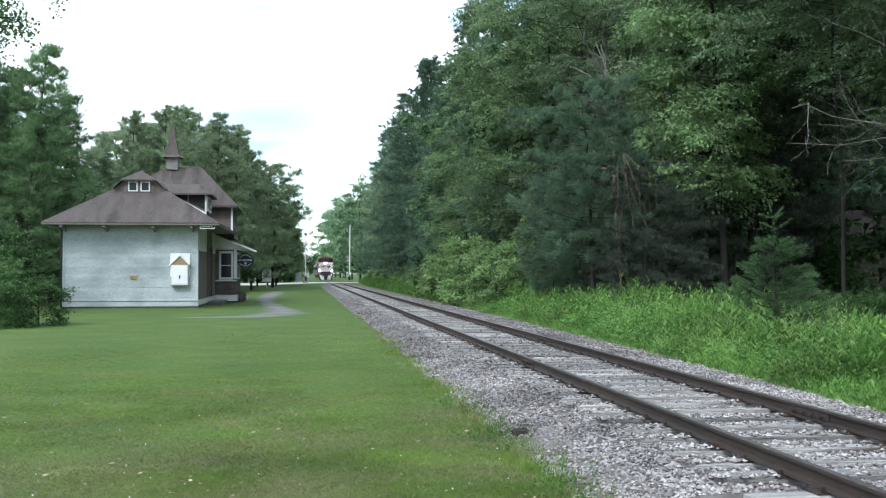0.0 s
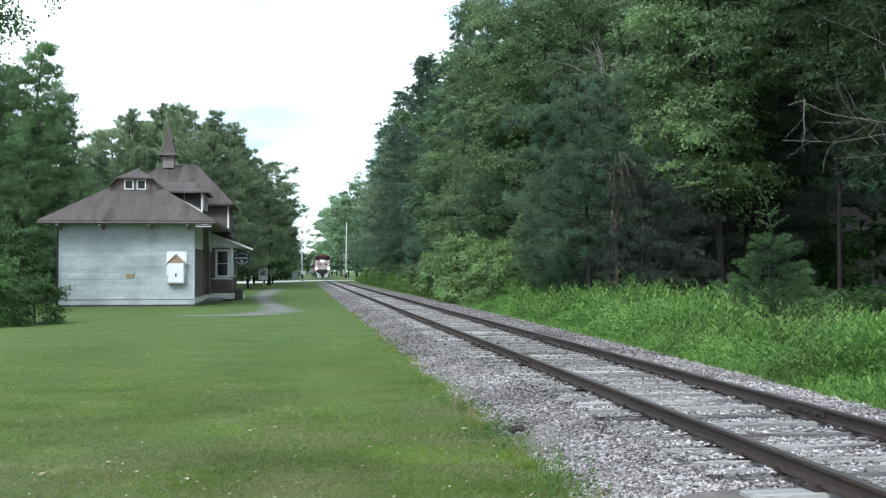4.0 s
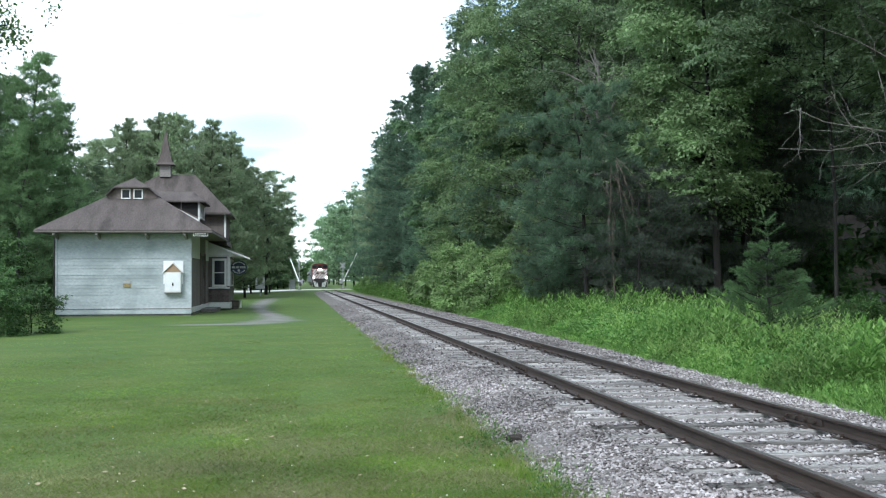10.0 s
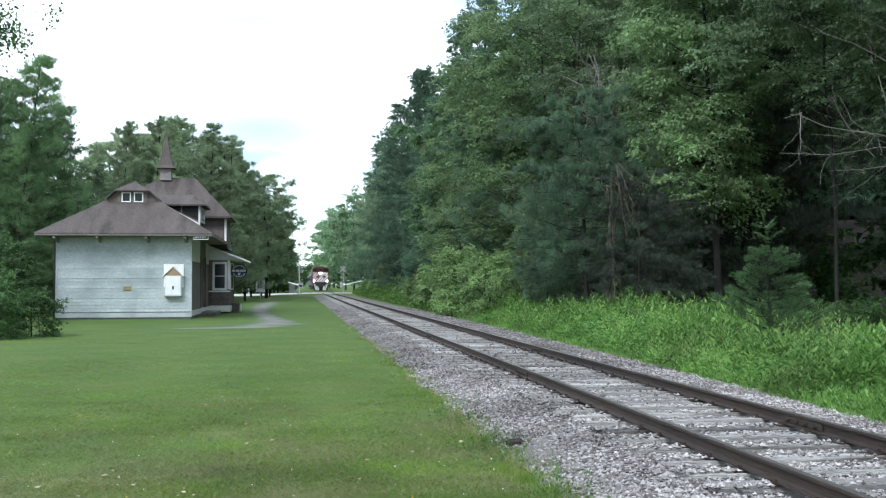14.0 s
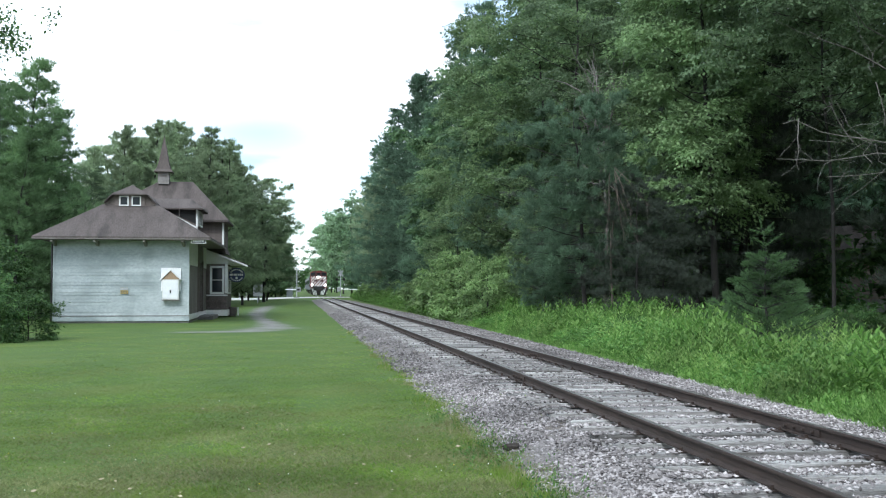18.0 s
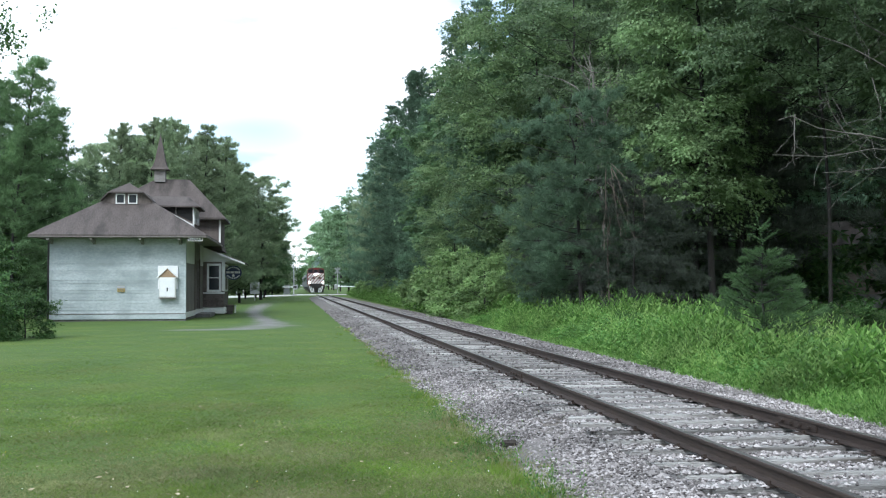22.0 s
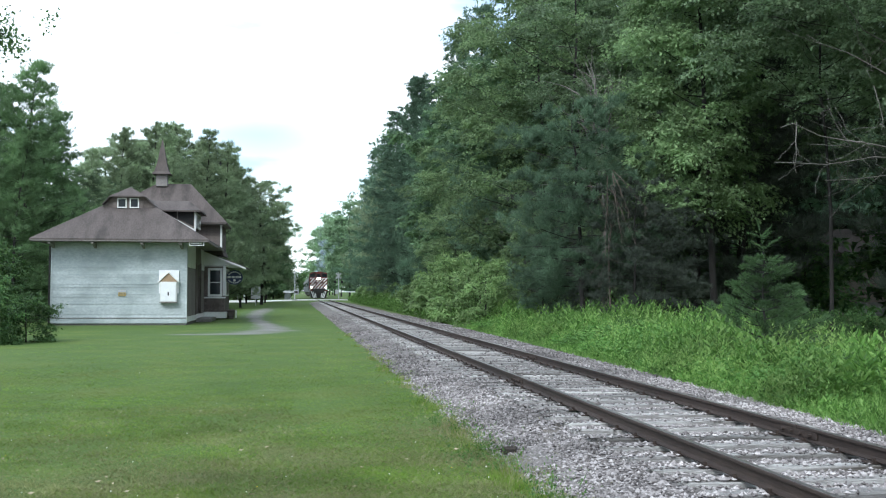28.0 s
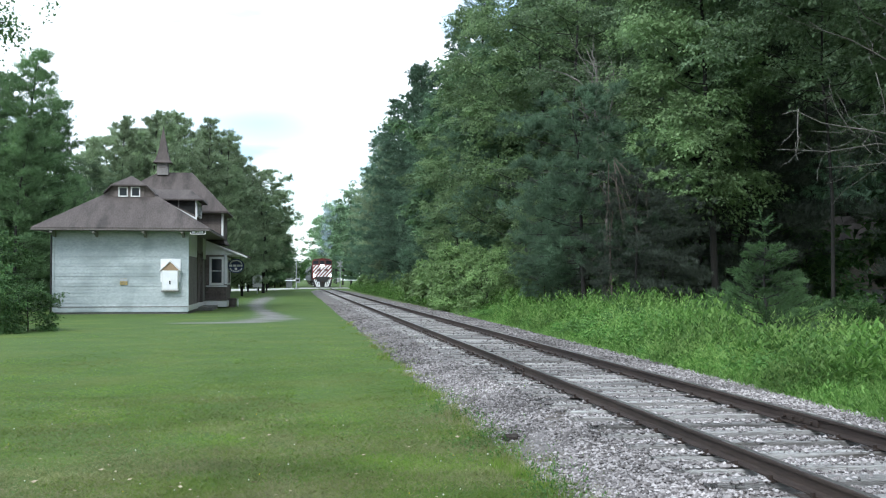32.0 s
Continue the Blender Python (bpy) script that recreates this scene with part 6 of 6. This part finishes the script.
# ---- dead wood, cabin in the trees, scraps, posts ----
def dead_tree(x, y, stems, label, seed, wood=None, twigs=18):
    """Bare stems and twigs; stems are (start, end, radius) in the tree's own space."""
    g = np.random.default_rng(seed)
    ob = thing("dead_tree", x, y, 0, label=label, category="dead tree")
    for i, (a, b, r) in enumerate(stems):
        a, b = np.array(a, float), np.array(b, float)
        q = np.linspace(0, 1, 9)[:, None]
        size = np.linalg.norm(b - a)
        path = a + (b - a) * q + np.cumsum(g.normal(0, 0.022 * size, (9, 3)), 0) * q
        paths = [(path, r * (1 - 0.8 * q[:, 0]) + 0.006, 6)]
        for _ in range(twigs):
            k = int(g.integers(3, 8))
            d = unit((b - a)[None])[0] * 0.6 + g.normal(0, 0.55, 3)
            tw = path[k] + np.linspace(0, 1, 5)[:, None] * d * size * g.uniform(0.15, 0.35) + np.cumsum(g.normal(0, 0.015 * size, (5, 3)), 0)
            paths.append((tw, np.linspace(r * 0.4, 0.005, 5), 4))
        v, f = tubes(paths)
        part("trunk" if i == 0 else "bare_limb", raw_mesh("bare_limb", v, f, (wood or M_DEADWOOD,), smooth=True), None, ob)
    return ob


dead_tree(12.9, 43.8, [((0, 0, 0), (0.25, 0.1, 11.9), 0.10), ((0.1, 0, 6.5), (-0.35, 0.2, 11.4), 0.06), ((0, 0, 5.8), (0.75, 0.0, 10.9), 0.05)],
          "slim bare grey dead stems above a pine", 5)
dead_tree(18.3, 27.2, [((0, 0, 0), (0.4, 0.3, 12.0), 0.12), ((0.1, 0, 6.4), (-5.2, -0.3, 8.5), 0.022), ((0, 0, 5.3), (-6.2, -0.5, 5.85), 0.022), ((-3.4, -0.2, 5.6), (-4.4, -0.5, 6.6), 0.012),
                       ((0, 0, 5.4), (-4.9, 0.4, 5.2), 0.016), ((-4.7, 0.3, 6.3), (-4.9, 0.2, 4.9), 0.012), ((-2.6, 0, 7.3), (-2.3, -0.2, 6.0), 0.010), ((0, 0, 5.1), (-3.6, 0.5, 4.7), 0.014)],
          "pale bare dead tree with sweeping twigs", 6, None, 8)
dead_tree(10.7, 35.4, [((0, 0, 0), (0.15, 0, 6.4), 0.035), ((0.1, 0, 5.7), (0.75, -0.5, 4.3), 0.016), ((0.1, 0, 5.6), (0.2, -0.6, 3.4), 0.013), ((0.1, 0, 5.8), (1.3, -0.4, 4.6), 0.014),
                       ((-0.1, 0, 4.4), (-0.5, -0.6, 2.3), 0.01), ((0.05, 0, 5.2), (1.0, -0.3, 3.0), 0.012), ((-0.05, 0, 3.6), (-0.3, -0.6, 1.3), 0.009)],
          "dead hanging twigs in the shade of the wood", 7, M_DEADBROWN, 7)


def build_cabin():
    ob = thing("cabin", 37.7, 68.0, 0.05, -30.0, label="pale brown wooden cabin glimpsed through the trees", category="building")
    wall = part("wall", box(-2.6, 2.6, 0, 4, 0.9, 4.2), M_CABIN, ob)
    for k in range(10):
        part("wall_board", box(-2.6 + k * 0.52 + 0.01, -2.08 + k * 0.52 - 0.01, -0.03, 0.0, 0.9, 4.2), M_CABIN, wall)
    part("base", box(-2.5, 2.5, 0.05, 3.9, 0, 0.9), M_STONE, ob)
    part("roof", prism([(-0.8, 4.1), (2, 5.8), (4.8, 4.1), (4.8, 4.25), (2, 5.98), (-0.8, 4.25)], "x", -3.0, 3.0), M_ROOF, ob)
    part("porch_rail", box(-2.6, 2.6, -1.4, -1.32, 1.7, 1.8), M_SHINGLE, ob)
    for k in range(4):
        part("porch_post", box(-2.55 + k * 1.7 - 0.06, -2.55 + k * 1.7 + 0.06, -1.42, -1.3, 0, 3.9), M_SHINGLE, ob)


M_CABIN = surface("cabin_boards", (0.12, 0.095, 0.08), (0.18, 0.15, 0.13), 0.8, 2, 14, 0.3)
build_cabin()


def scrap(x, y, z, length, turn, label):
    g = random.Random(int(x * 100))
    bm = box(-length / 2, length / 2, -0.03, 0.03, -0.025, 0.025, 0.01)
    for v in bm.verts:
        v.co += Vector((g.gauss(0, 0.009), g.gauss(0, 0.009), g.gauss(0, 0.009)))
    ob = solo("wood_scrap", bm, M_SCRAP, label, "scrap")
    ob.matrix_basis = pose(x, y, z, 0, 4, turn)


M_SCRAP = surface("rotten_wood", (0.025, 0.02, 0.017), (0.06, 0.05, 0.042), 0.9, 6, 40, 0.6)
scrap(3.16, 9.3, 0.16, 0.12, 35, "dark rotten lump of wood on the stones")
scrap(2.12, 10.5, 0.07, 0.16, 20, "dark splinter of tie wood at the edge of the stones")
scrap(2.85, 11.9, 0.14, 0.1, 70, "dark splinter of tie wood among the stones")
for px, py, h in ((-9.0, 176.0, 2.2), (-7.9, 175.0, 3.0), (-11.5, 173.0, 2.0)):
    ob = thing("fence_post", px, py, float(ground_z(px, py)), label="pale wooden post on the far side of the road", category="post", group="roadside posts")
    part("post", box(-0.09, 0.09, -0.09, 0.09, 0, h, 0.02), M_TRIM, ob)
    part("post_cap", box(-0.11, 0.11, -0.11, 0.11, h, h + 0.05, 0.01), M_GREYWOOD, ob)


# ---- exhaust smoke: loose wisps that leave the stack one after another ----
def smoke_mat():
    m, n, l, p = node_mat("exhaust_smoke")
    p.inputs["Base Color"].default_value = (0.34, 0.42, 0.52, 1)
    p.inputs["Roughness"].default_value = 1.0
    p.inputs["Alpha"].default_value = 0.15
    return m


M_SMOKE = smoke_mat()
PUFFS = []
for k in range(18):
    g = np.random.default_rng(400 + k)
    v, f = leaves(g.normal(0, 0.34, (9, 3)) - [0, 0, 0.4], g.normal(0, 1, (9, 3)) + [0, 0, 0.4], g.uniform(0.9, 1.5, 9), 0.9, g)
    puff = new("smoke_puff", raw_mesh("smoke_puff", v, f, (M_SMOKE,)))
    PUFFS.append(tagged(puff, "thin blue-grey exhaust smoke drifting from the locomotive", "smoke", "exhaust smoke"))


# ---- what moves: the train creeps up, the gates come down ----
def motions():
    """Locomotive, coaches and gate arms."""
    run = ((0.0, 216.0), (4.0, 213.2), (8.0, 210.0), (12.0, 206.2), (16.0, 202.2), (20.0, 198.0), (23.0, 194.2), (25.5, 190.0), (28.0, 184.0), (30.0, 177.0), (32.0, 168.5))
    walk(LOCO, [(t, pose(TRACK_X, y, RAIL_TOP)) for t, y in run])
    for k, c in enumerate(COACHES):
        walk(c, [(t, pose(TRACK_X, y + 17.2 + 25.4 * k, RAIL_TOP)) for t, y in run])
    ts, ys = [r[0] for r in run], [r[1] for r in run]
    for k, puff in enumerate(PUFFS):
        t0 = 20.5 + 0.62 * k
        g = random.Random(k)
        sx, sy, sz = g.uniform(0.1, 0.75), g.uniform(-0.6, 0.4), g.uniform(0.75, 1.2)
        rows = [(t, pose(TRACK_X, y + 9.1, RAIL_TOP + 3.2)) for t, y in run if t < t0 - 0.3]
        y0 = float(np.interp(t0, ts, ys)) + 9.1
        rows.append((t0, pose(TRACK_X, y0, RAIL_TOP + 3.3)))
        for dt in (1.0, 2.5, 5.0, 12.0):
            if t0 + dt < 32.0:
                rows.append((t0 + dt, pose(TRACK_X + sx * dt * 0.8, y0 + sy * dt, RAIL_TOP + 4.0 + 1.6 * sz * dt ** 0.85, 12 * dt, 0, 14 * dt)))
        dt = 32.0 - t0
        rows.append((32.0, pose(TRACK_X + sx * dt * 0.8, y0 + sy * dt, RAIL_TOP + 4.0 + 1.6 * sz * dt ** 0.85, 12 * dt, 0, 14 * dt)))
        walk(puff, rows)
    fall = ((0.0, 88.0), (6.6, 88.0), (7.4, 80.0), (8.0, 64.0), (9.0, 44.0), (10.0, 35.0), (11.0, 26.0), (12.0, 18.0), (13.0, 11.0), (14.0, 4.5), (15.0, 0.0), (32.0, 0.0))
    for arm in (ARM_W, ARM_E):
        walk(arm, [(t, pose(0.0, 0.0, 1.2, a, 0, 0)) for t, a in fall])


motions()
